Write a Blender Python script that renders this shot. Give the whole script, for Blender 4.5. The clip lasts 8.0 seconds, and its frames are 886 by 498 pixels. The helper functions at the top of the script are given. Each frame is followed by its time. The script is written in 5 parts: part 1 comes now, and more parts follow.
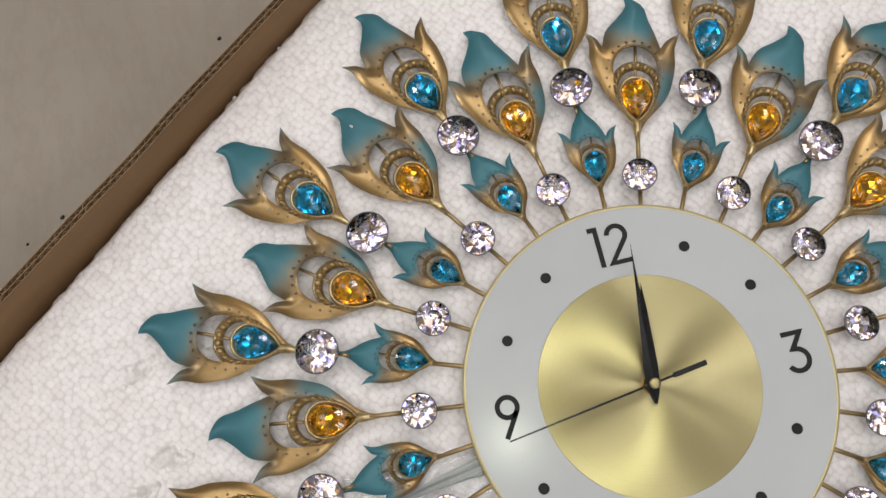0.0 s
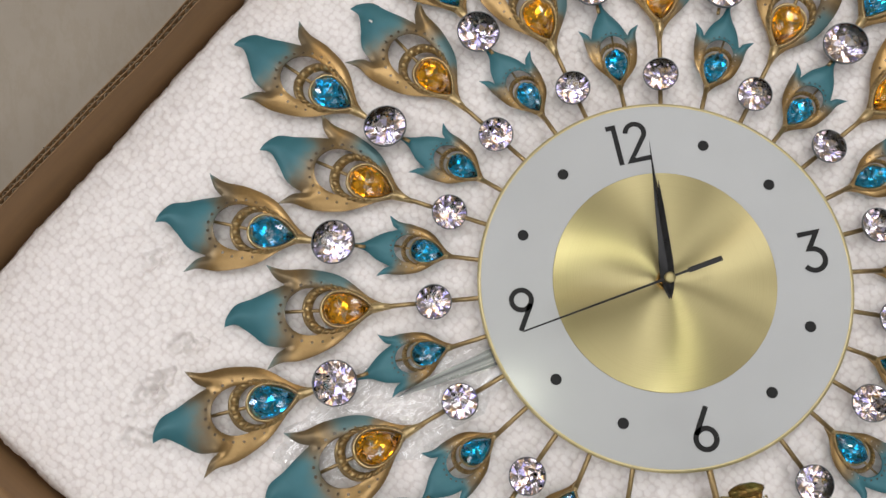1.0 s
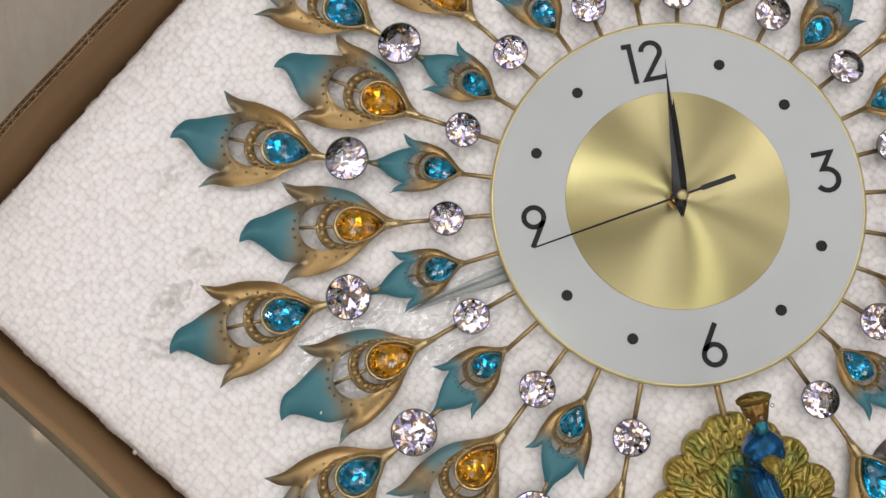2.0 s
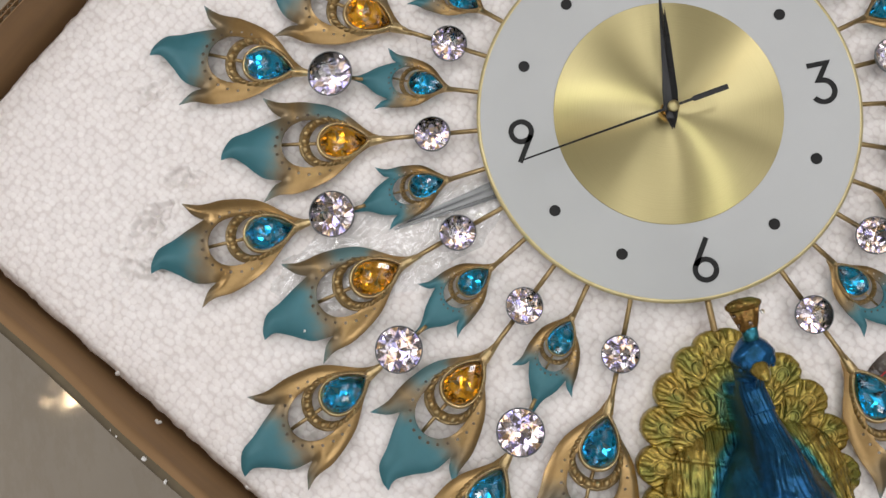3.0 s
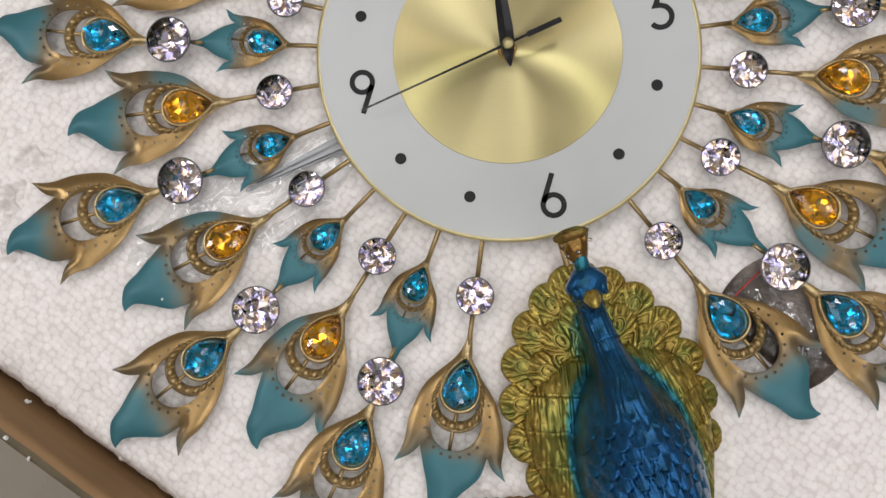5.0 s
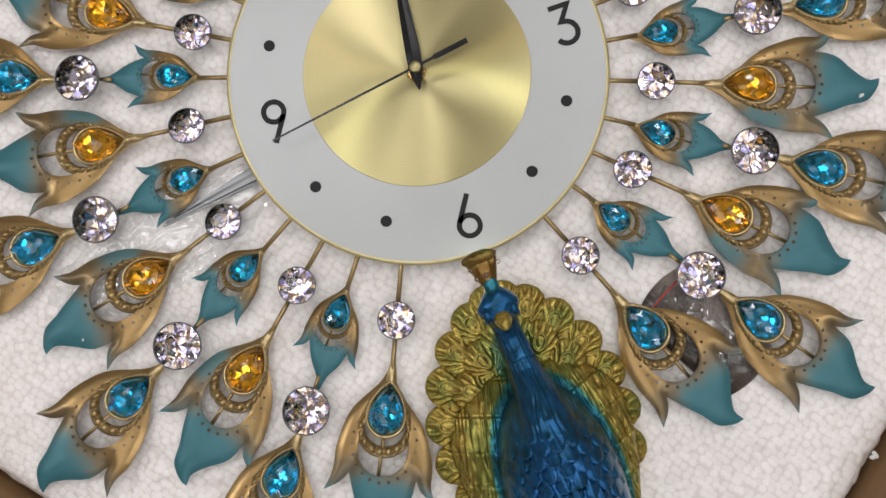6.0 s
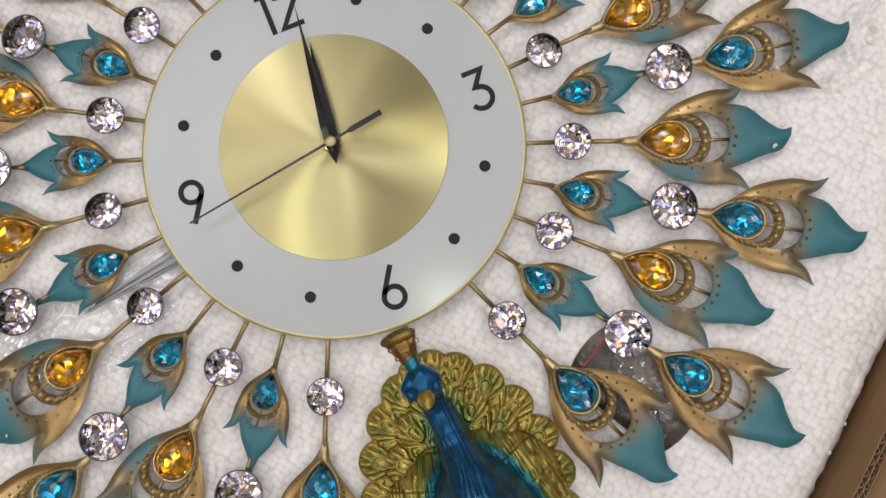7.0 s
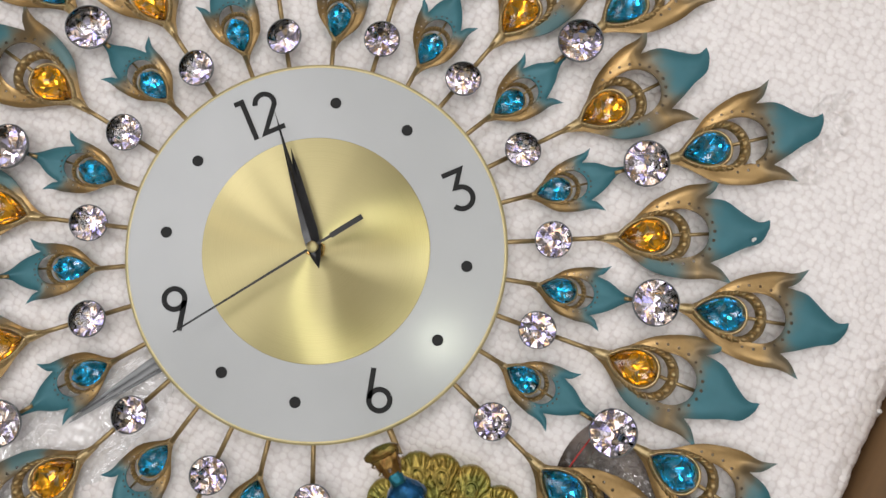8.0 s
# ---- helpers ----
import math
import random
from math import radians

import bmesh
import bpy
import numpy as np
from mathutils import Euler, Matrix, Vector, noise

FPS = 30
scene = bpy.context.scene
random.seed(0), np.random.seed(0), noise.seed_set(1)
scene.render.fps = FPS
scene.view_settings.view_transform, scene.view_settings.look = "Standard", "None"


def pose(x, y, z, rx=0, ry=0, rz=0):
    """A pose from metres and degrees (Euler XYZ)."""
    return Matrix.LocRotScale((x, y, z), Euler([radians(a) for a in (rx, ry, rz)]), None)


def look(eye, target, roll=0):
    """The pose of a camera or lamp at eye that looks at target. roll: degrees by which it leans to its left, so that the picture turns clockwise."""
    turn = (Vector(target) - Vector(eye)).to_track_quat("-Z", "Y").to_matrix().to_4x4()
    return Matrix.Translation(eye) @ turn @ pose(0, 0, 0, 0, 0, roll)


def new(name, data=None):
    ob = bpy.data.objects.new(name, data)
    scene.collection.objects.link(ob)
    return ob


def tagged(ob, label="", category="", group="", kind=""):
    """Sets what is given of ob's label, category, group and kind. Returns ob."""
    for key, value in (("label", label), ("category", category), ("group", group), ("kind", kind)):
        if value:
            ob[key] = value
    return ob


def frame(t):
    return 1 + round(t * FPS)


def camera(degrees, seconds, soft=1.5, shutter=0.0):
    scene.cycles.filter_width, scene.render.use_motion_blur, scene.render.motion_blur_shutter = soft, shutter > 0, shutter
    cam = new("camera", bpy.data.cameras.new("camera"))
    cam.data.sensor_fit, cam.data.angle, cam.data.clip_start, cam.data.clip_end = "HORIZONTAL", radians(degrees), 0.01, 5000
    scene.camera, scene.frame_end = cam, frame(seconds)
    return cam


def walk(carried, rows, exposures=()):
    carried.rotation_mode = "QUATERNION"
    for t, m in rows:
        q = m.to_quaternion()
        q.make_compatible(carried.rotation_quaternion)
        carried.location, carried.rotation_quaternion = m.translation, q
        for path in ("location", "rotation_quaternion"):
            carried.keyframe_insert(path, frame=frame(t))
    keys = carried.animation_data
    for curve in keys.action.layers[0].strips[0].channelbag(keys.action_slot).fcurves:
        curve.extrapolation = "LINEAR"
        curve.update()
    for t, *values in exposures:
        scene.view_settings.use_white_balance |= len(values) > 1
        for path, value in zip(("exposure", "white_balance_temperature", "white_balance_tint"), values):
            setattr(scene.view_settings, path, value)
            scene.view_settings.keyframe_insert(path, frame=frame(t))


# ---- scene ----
from mathutils.geometry import delaunay_2d_cdt

# The clock lies on its back: x is its right, y its twelve, z up. Floor at 0.
DIAL = 0.165          # height of the dial's face
cam = camera(57.0, 8.0)
FLAT = pose(0, 0, DIAL, -90)
PATH = [
    (0, (-0.12548, -0.53970, -0.00982), (-0.07255, 1.40510, 0.45378), -13.235),
    (0.5, (-0.13533, -0.53131, -0.03710), (-0.10133, 1.42327, 0.38537), -12.429),
    (1, (-0.14130, -0.52968, -0.05578), (-0.12560, 1.43154, 0.33581), -11.715),
    (1.5, (-0.14852, -0.52609, -0.07704), (-0.14890, 1.43981, 0.29073), -11.206),
    (1.7, (-0.14988, -0.52998, -0.07570), (-0.16119, 1.44273, 0.25339), -11.052),
    (2.8, (-0.15067, -0.51579, -0.11602), (-0.18965, 1.46636, 0.14769), -10.896),
    (3, (-0.14527, -0.51164, -0.12232), (-0.19200, 1.47227, 0.12655), -11.067),
    (3.5, (-0.12886, -0.50603, -0.13589), (-0.18158, 1.48100, 0.08525), -11.659),
    (4, (-0.11218, -0.50587, -0.14808), (-0.16901, 1.48391, 0.04563), -12.731),
    (4.5, (-0.08643, -0.50686, -0.15578), (-0.15465, 1.48309, 0.03250), -13.996),
    (5, (-0.05963, -0.50552, -0.15692), (-0.11270, 1.48532, 0.02682), -15.718),
    (5.2, (-0.05081, -0.50569, -0.15694), (-0.09299, 1.48609, 0.01918), -16.288),
    (6.3, (-0.00313, -0.50524, -0.15279), (0.00032, 1.48735, 0.01921), -19.903),
    (6.5, (0.00595, -0.50402, -0.14899), (0.02761, 1.48809, 0.02715), -20.637),
    (7, (0.02621, -0.50525, -0.13406), (0.07758, 1.48534, 0.05283), -22.247),
    (7.5, (0.04034, -0.50598, -0.11563), (0.11131, 1.48134, 0.09779), -23.272),
    (8, (0.05173, -0.51232, -0.09470), (0.13779, 1.47100, 0.14832), -23.573),
]
walk(cam, [(t, FLAT @ look(eye, target, roll)) for t, eye, target, roll in PATH])

# world: a closed room, hardly any light from outside it
world = bpy.data.worlds.new("room_world")
scene.world = world
world.use_nodes = True
world.node_tree.nodes["Background"].inputs["Color"].default_value = (0.5, 0.52, 0.55, 1)
world.node_tree.nodes["Background"].inputs["Strength"].default_value = 0.1

FOAM = 0.151          # top of the foam sheet
RIM = 0.185           # top of the carton's walls
TURN = 39.45          # the carton's turn against the clock
CEIL = 2.75


def area_lamp(name, x, y, sx, sy, watts, colour):
    data = bpy.data.lights.new(name, "AREA")
    data.shape, data.size, data.size_y, data.energy, data.color = "RECTANGLE", sx, sy, watts, colour
    ob = new(name, data)
    ob.matrix_basis = pose(x, y, CEIL - 0.06)
    return ob


COOL = (0.975, 0.965, 1.0)
# panels out of sight; the last four are added to lighten foam and stones
LAMPS = [(1.0, 1.75, 0.6, 0.6, 26), (-2.7, 0.9, 0.6, 0.6, 32), (2.0, -0.6, 0.6, 0.6, 14),
         (0.3, -1.9, 0.6, 0.6, 16), (-1.2, -2.1, 0.6, 0.6, 12), (2.5, 1.3, 0.6, 0.6, 10),
         (-0.62, 0.85, 1.2, 0.9, 21), (1.0, -0.95, 1.0, 1.5, 10), (-0.82, -0.8, 0.9, 1.4, 13), (1.1, 0.55, 1.0, 1.0, 8)]
for lx, ly, lsx, lsy, watts in LAMPS:
    area_lamp("unseen_panel_light", lx, ly, lsx, lsy, watts * 0.56, COOL)
area_lamp("ceiling_spot_light", 0.04, -0.035, 0.09, 0.09, 3.6, (0.95, 1.0, 0.80))
area_lamp("warm_panel_light", 0.55, 2.5, 0.2, 0.2, 5, (1.0, 0.80, 0.55))
WARM = (1.0, 0.72, 0.42)
for lx, ly, size, watts in ((-1.865, -0.014, 0.05, 0.8), (-1.968, -0.006, 0.022, 0.09), (-1.934, 0.063, 0.02, 0.03), (-1.900, -0.052, 0.03, 0.02)):
    area_lamp("warm_downlight", lx, ly, size, size, watts, WARM)


# ---- materials ----
def shader(name):
    m = bpy.data.materials.new(name)
    m.use_nodes = True
    return m, m.node_tree.nodes, m.node_tree.links, m.node_tree.nodes["Principled BSDF"]


def tex_noise(nodes, links, scale, detail=4.0, rough=0.55, coord="Object", stretch=None):
    tc = nodes.new("ShaderNodeTexCoord")
    n = nodes.new("ShaderNodeTexNoise")
    n.inputs["Scale"].default_value, n.inputs["Detail"].default_value, n.inputs["Roughness"].default_value = scale, detail, rough
    if stretch:
        mp = nodes.new("ShaderNodeMapping")
        mp.inputs["Scale"].default_value = stretch
        links.new(tc.outputs[coord], mp.inputs["Vector"])
        links.new(mp.outputs["Vector"], n.inputs["Vector"])
    else:
        links.new(tc.outputs[coord], n.inputs["Vector"])
    return n


def ramp(nodes, links, source, stops):
    r = nodes.new("ShaderNodeValToRGB")
    els = r.color_ramp.elements
    while len(els) < len(stops):
        els.new(0.5)
    for e, (p, c) in zip(els, stops):
        e.position, e.color = p, (*c, 1)
    links.new(source, r.inputs["Fac"])
    return r


def mix(nodes, links, fac, a, b, blend="MIX"):
    n = nodes.new("ShaderNodeMix")
    n.data_type, n.blend_type = "RGBA", blend
    for sock, val in ((n.inputs["Factor"], fac), (n.inputs["A"], a), (n.inputs["B"], b)):
        if isinstance(val, (int, float)):
            sock.default_value = val
        elif isinstance(val, tuple):
            sock.default_value = (*val, 1)
        else:
            links.new(val, sock)
    return n.outputs["Result"]


def calc(nodes, links, op, a, b=0.0, c=0.0):
    n = nodes.new("ShaderNodeMath")
    n.operation = op
    for sock, val in zip(n.inputs, (a, b, c)):
        if isinstance(val, (int, float)):
            sock.default_value = val
        else:
            links.new(val, sock)
    return n.outputs["Value"]


def bump(nodes, links, bsdf, height, strength, distance):
    b = nodes.new("ShaderNodeBump")
    b.inputs["Strength"].default_value, b.inputs["Distance"].default_value = strength, distance
    links.new(height, b.inputs["Height"])
    links.new(b.outputs["Normal"], bsdf.inputs["Normal"])


def set_in(bsdf, **kw):
    for k, v in kw.items():
        bsdf.inputs[k.replace("_", " ")].default_value = (*v, 1) if isinstance(v, tuple) else v


def worn(name, dark, light, rough, metal=0.0, scale=60.0, fine=900.0, depth=0.0003, strength=0.3, stretch=None):
    """A surface whose colour drifts between two tones, with a fine grain."""
    m, n, l, b = shader(name)
    big = tex_noise(n, l, scale, 5, stretch=stretch)
    l.new(ramp(n, l, big.outputs["Fac"], [(0.3, dark), (0.7, light)]).outputs["Color"], b.inputs["Base Color"])
    small = tex_noise(n, l, fine, 3)
    bump(n, l, b, small.outputs["Fac"], strength, depth)
    rr = n.new("ShaderNodeMapRange")
    rr.inputs["To Min"].default_value, rr.inputs["To Max"].default_value = rough * 0.8, min(1.0, rough * 1.25)
    l.new(big.outputs["Fac"], rr.inputs["Value"])
    l.new(rr.outputs["Result"], b.inputs["Roughness"])
    b.inputs["Metallic"].default_value = metal
    return m


M_CEIL = worn("ceiling_paint", (0.78, 0.77, 0.76), (0.84, 0.83, 0.82), 0.8, scale=3, fine=200)
M_DOT = worn("brown_punch_mark", (0.055, 0.036, 0.018), (0.10, 0.068, 0.034), 0.5, scale=300)
M_WALL = worn("wall_paint", (0.66, 0.65, 0.62), (0.73, 0.72, 0.69), 0.8, scale=2, fine=200)
M_BOARD = worn("kraft_board", (0.215, 0.122, 0.053), (0.27, 0.157, 0.070), 0.75, scale=14, fine=700, stretch=(1, 1, 6))
M_WORN = worn("worn_board_edge", (0.095, 0.074, 0.044), (0.145, 0.115, 0.070), 0.8, scale=60, fine=700)
M_FLUTE = worn("flute_board", (0.27, 0.20, 0.13), (0.40, 0.31, 0.21), 0.85, scale=80)
M_BLACK = worn("black_lacquer", (0.008, 0.008, 0.009), (0.014, 0.014, 0.015), 0.2, scale=90, depth=0.00005)
M_PRINT = worn("black_print", (0.006, 0.006, 0.0065), (0.010, 0.010, 0.011), 0.5, scale=90, depth=0.00003)
M_BLACK.node_tree.nodes["Principled BSDF"].inputs["Specular IOR Level"].default_value = 0.32
M_PRINT.node_tree.nodes["Principled BSDF"].inputs["Specular IOR Level"].default_value = 0.3
M_ROD = worn("brass_rod", (0.32, 0.225, 0.105), (0.46, 0.34, 0.17), 0.36, 0.9, scale=160, depth=0.00006)
M_GOLD = worn("gold_setting", (0.46, 0.34, 0.16), (0.66, 0.52, 0.29), 0.32, 0.95, scale=220, depth=0.00008)
M_BEAD = worn("gold_beading", (0.30, 0.21, 0.095), (0.52, 0.385, 0.19), 0.34, 0.9, scale=220, depth=0.00008)
M_EDGE = worn("pale_gold_edge", (0.62, 0.53, 0.27), (0.72, 0.63, 0.36), 0.35, 0.6, scale=120, depth=0.00005)
M_BRASS = worn("polished_brass", (0.62, 0.40, 0.12), (0.75, 0.52, 0.2), 0.22, 1.0, scale=200, depth=0.00003)
M_CRUMB = worn("foam_crumb", (0.74, 0.73, 0.72), (0.84, 0.83, 0.82), 0.7, scale=300)
M_CUP = worn("dark_cup", (0.15, 0.16, 0.17), (0.26, 0.27, 0.28), 0.32, 0.85, scale=200)
M_RED = worn("red_seal", (0.42, 0.02, 0.02), (0.55, 0.04, 0.035), 0.4, scale=120)
M_INK = worn("grey_ink", (0.17, 0.17, 0.17), (0.25, 0.25, 0.25), 0.5, scale=120)
M_STRIP = worn("grey_plastic_strip", (0.07, 0.075, 0.08), (0.34, 0.35, 0.36), 0.16, 0.1, scale=120, fine=300, depth=0.001, stretch=(0.08, 3, 1))


def foam_material():
    """Expanded polystyrene: bright beads of slightly differing tone, a little grimy here and there."""
    m, n, l, b = shader("polystyrene")
    at = n.new("ShaderNodeAttribute")
    at.attribute_name = "bead"
    tc = n.new("ShaderNodeTexCoord")
    cell = n.new("ShaderNodeTexVoronoi")
    cell.voronoi_dimensions = "2D"
    cell.inputs["Scale"].default_value, cell.inputs["Randomness"].default_value = 235, 0.72
    l.new(tc.outputs["Object"], cell.inputs["Vector"])
    sep = n.new("ShaderNodeSeparateColor")
    l.new(cell.outputs["Color"], sep.inputs["Color"])
    own = calc(n, l, "MULTIPLY_ADD", sep.outputs["Red"], 0.75, calc(n, l, "MULTIPLY", at.outputs["Fac"], 0.25))
    bead = ramp(n, l, own, [(0.0, (0.835, 0.792, 0.780)), (0.6, (0.890, 0.850, 0.838)), (1.0, (0.94, 0.905, 0.893))])
    seam = ramp(n, l, cell.outputs["Distance"], [(0.40, (1, 1, 1)), (0.66, (0.885, 0.865, 0.86))])
    dome = ramp(n, l, cell.outputs["Distance"], [(0.0, (1, 1, 1)), (0.28, (0.93,) * 3), (0.48, (0.66,) * 3), (0.7, (0,) * 3)])
    tone = n.new("ShaderNodeMix")
    tone.data_type, tone.blend_type = "RGBA", "MULTIPLY"
    tone.inputs["Factor"].default_value = 1.0
    l.new(bead.outputs["Color"], tone.inputs["A"])
    l.new(seam.outputs["Color"], tone.inputs["B"])
    dirt = tex_noise(n, l, 9, 6, 0.65)
    smut = ramp(n, l, dirt.outputs["Fac"], [(0.5, (1, 1, 1)), (0.72, (0.94, 0.925, 0.91))])
    sc = n.new("ShaderNodeAttribute")
    sc.attribute_name = "scuff"
    clean = mix(n, l, 1.0, tone.outputs["Result"], smut.outputs["Color"], "MULTIPLY")
    l.new(mix(n, l, sc.outputs["Fac"], clean, (0.64, 0.61, 0.585)), b.inputs["Base Color"])
    fine = tex_noise(n, l, 1300, 4)
    bump(n, l, b, calc(n, l, "MULTIPLY_ADD", fine.outputs["Fac"], 0.15, dome.outputs["Color"]), 0.5, 0.0010)
    set_in(b, Roughness=0.36)
    return m


def floor_material():
    m, n, l, b = shader("polished_tile")
    cloud = tex_noise(n, l, 5, 7, 0.6)
    base = ramp(n, l, cloud.outputs["Fac"], [(0.3, (0.30, 0.262, 0.215)), (0.7, (0.355, 0.315, 0.262))])
    vein = tex_noise(n, l, 26, 8, 0.7, stretch=(1, 0.35, 1))
    v = ramp(n, l, vein.outputs["Fac"], [(0.44, (1, 1, 1)), (0.5, (0.95, 0.94, 0.92)), (0.56, (1, 1, 1))])
    l.new(mix(n, l, 1.0, base.outputs["Color"], v.outputs["Color"], "MULTIPLY"), b.inputs["Base Color"])
    r = ramp(n, l, cloud.outputs["Fac"], [(0.3, (0.035,) * 3), (0.7, (0.07,) * 3)])
    l.new(r.outputs["Color"], b.inputs["Roughness"])
    ripple = tex_noise(n, l, 40, 2)
    bump(n, l, b, ripple.outputs["Fac"], 0.06, 0.0008)
    return m


def dial_material():
    m, n, l, b = shader("satin_white_dial")
    grain = tex_noise(n, l, 2500, 2)
    big = tex_noise(n, l, 14, 3)
    l.new(ramp(n, l, big.outputs["Fac"], [(0.3, (0.462, 0.480, 0.487)), (0.7, (0.495, 0.513, 0.52))]).outputs["Color"], b.inputs["Base Color"])
    set_in(b, Metallic=0.0, Roughness=0.34, Coat_Weight=0.35, Coat_Roughness=0.15)
    bump(n, l, b, grain.outputs["Fac"], 0.15, 0.00005)
    return m


def spun_material():
    """Brass turned on a lathe: fine rings that spread the light into rays."""
    m, n, l, b = shader("spun_brass")
    tc = n.new("ShaderNodeTexCoord")
    ln = n.new("ShaderNodeVectorMath")
    ln.operation = "LENGTH"
    l.new(tc.outputs["Object"], ln.inputs[0])
    ring = n.new("ShaderNodeTexNoise")
    ring.noise_dimensions = "1D"
    ring.inputs["Scale"].default_value, ring.inputs["Detail"].default_value = 2400, 3
    l.new(ln.outputs["Value"], ring.inputs["W"])
    l.new(ramp(n, l, ring.outputs["Fac"], [(0.3, (0.43, 0.375, 0.19)), (0.7, (0.49, 0.43, 0.225))]).outputs["Color"], b.inputs["Base Color"])
    tan = n.new("ShaderNodeTangent")
    tan.direction_type, tan.axis = "RADIAL", "Z"
    l.new(tan.outputs["Tangent"], b.inputs["Tangent"])
    set_in(b, Metallic=1.0, Roughness=0.335, Anisotropic=1.0)
    bump(n, l, b, ring.outputs["Fac"], 0.35, 0.000006)
    return m


def feather_material(name, tail, flank):
    """Gold paint that goes over into teal towards the tip (past tail metres) and, where flank is set, along one side."""
    m, n, l, b = shader(name)
    tc = n.new("ShaderNodeTexCoord")
    sep = n.new("ShaderNodeSeparateXYZ")
    l.new(tc.outputs["Object"], sep.inputs["Vector"])
    oi = n.new("ShaderNodeObjectInfo")
    drift = tex_noise(n, l, 45, 3)
    wob = calc(n, l, "MULTIPLY_ADD", drift.outputs["Fac"], 0.022, -0.011)
    own = calc(n, l, "MULTIPLY_ADD", oi.outputs["Random"], 0.012, -0.006)
    u = calc(n, l, "ADD", calc(n, l, "ADD", sep.outputs["X"], wob), own)
    side = calc(n, l, "ABSOLUTE", sep.outputs["Y"])
    reach = calc(n, l, "MULTIPLY_ADD", side, -0.22, u)
    f = n.new("ShaderNodeMapRange")
    f.interpolation_type = "SMOOTHSTEP"
    f.inputs["From Min"].default_value, f.inputs["From Max"].default_value = tail - 0.017, tail + 0.013
    l.new(reach, f.inputs["Value"])
    fac = f.outputs["Result"]
    if flank:
        g = n.new("ShaderNodeMapRange")
        g.interpolation_type = "SMOOTHSTEP"
        g.inputs["From Min"].default_value, g.inputs["From Max"].default_value = 0.010, 0.021
        l.new(calc(n, l, "MULTIPLY_ADD", sep.outputs["Y"], -1.0, wob), g.inputs["Value"])
        h = n.new("ShaderNodeMapRange")
        h.interpolation_type = "SMOOTHSTEP"
        h.inputs["From Min"].default_value, h.inputs["From Max"].default_value = 0.064, 0.042
        l.new(sep.outputs["X"], h.inputs["Value"])
        fac = calc(n, l, "MAXIMUM", fac, calc(n, l, "MULTIPLY", calc(n, l, "MULTIPLY", g.outputs["Result"], h.outputs["Result"]), 0.85))
    speck = tex_noise(n, l, 420, 4)
    gold = ramp(n, l, speck.outputs["Fac"], [(0.3, (0.315, 0.205, 0.086)), (0.7, (0.350, 0.232, 0.100))])
    teal = ramp(n, l, drift.outputs["Fac"], [(0.3, (0.032, 0.138, 0.170)), (0.7, (0.045, 0.176, 0.212))])
    spray = ramp(n, l, fac, [(0.0, (0, 0, 0)), (0.35, (0.62,) * 3), (0.95, (0, 0, 0))])
    spray.color_ramp.interpolation = "EASE"
    both = mix(n, l, fac, gold.outputs["Color"], teal.outputs["Color"])
    l.new(mix(n, l, spray.outputs["Color"], both, (0.150, 0.098, 0.048)), b.inputs["Base Color"])
    l.new(calc(n, l, "MULTIPLY_ADD", fac, -0.70, 0.88), b.inputs["Metallic"])
    l.new(calc(n, l, "ADD", calc(n, l, "MULTIPLY_ADD", speck.outputs["Fac"], 0.05, 0.27), calc(n, l, "MULTIPLY", fac, 0.12)), b.inputs["Roughness"])
    bump(n, l, b, speck.outputs["Fac"], 0.03, 0.00006)
    return m


def glass_material(name, colour, film=0.0):
    m, n, l, b = shader(name)
    set_in(b, Base_Color=colour, Roughness=0.015, IOR=1.56, Transmission_Weight=1.0)
    if film:
        b.inputs["Thin Film Thickness"].default_value = film
    return m


def foil_material(name, colour, film=0.0, rough=0.09):
    m, n, l, b = shader(name)
    set_in(b, Base_Color=colour, Roughness=rough, Metallic=1.0)
    if film:
        b.inputs["Thin Film Thickness"].default_value = film
        b.inputs["Thin Film IOR"].default_value = 1.6
    return m


def film_material(name="clear_film", milky=0.24, sheen=2.0):
    """Thin clear plastic: mostly see-through, a milky trace, and gloss on its creases."""
    m, n, l, b = shader(name)
    out = n["Material Output"]
    clear = n.new("ShaderNodeBsdfTransparent")
    clear.inputs["Color"].default_value = (0.90, 0.91, 0.91, 1)
    milk = n.new("ShaderNodeBsdfDiffuse")
    milk.inputs["Color"].default_value = (0.8, 0.81, 0.8, 1)
    haze = n.new("ShaderNodeMixShader")
    cloud = tex_noise(n, l, 60, 4, 0.6, stretch=(0.4, 1.4, 1))
    l.new(ramp(n, l, cloud.outputs["Fac"], [(0.4, (milky * 0.2,) * 3), (0.7, (milky,) * 3)]).outputs["Color"], haze.inputs["Fac"])
    l.new(clear.outputs["BSDF"], haze.inputs[1])
    l.new(milk.outputs["BSDF"], haze.inputs[2])
    gloss = n.new("ShaderNodeBsdfGlossy")
    gloss.inputs["Roughness"].default_value = 0.09
    fres = n.new("ShaderNodeFresnel")
    fres.inputs["IOR"].default_value = 1.5
    mx = n.new("ShaderNodeMixShader")
    l.new(calc(n, l, "MULTIPLY_ADD", fres.outputs["Fac"], sheen, 0.03), mx.inputs["Fac"])
    l.new(haze.outputs["Shader"], mx.inputs[1])
    l.new(gloss.outputs["BSDF"], mx.inputs[2])
    l.new(mx.outputs["Shader"], out.inputs["Surface"])
    return m


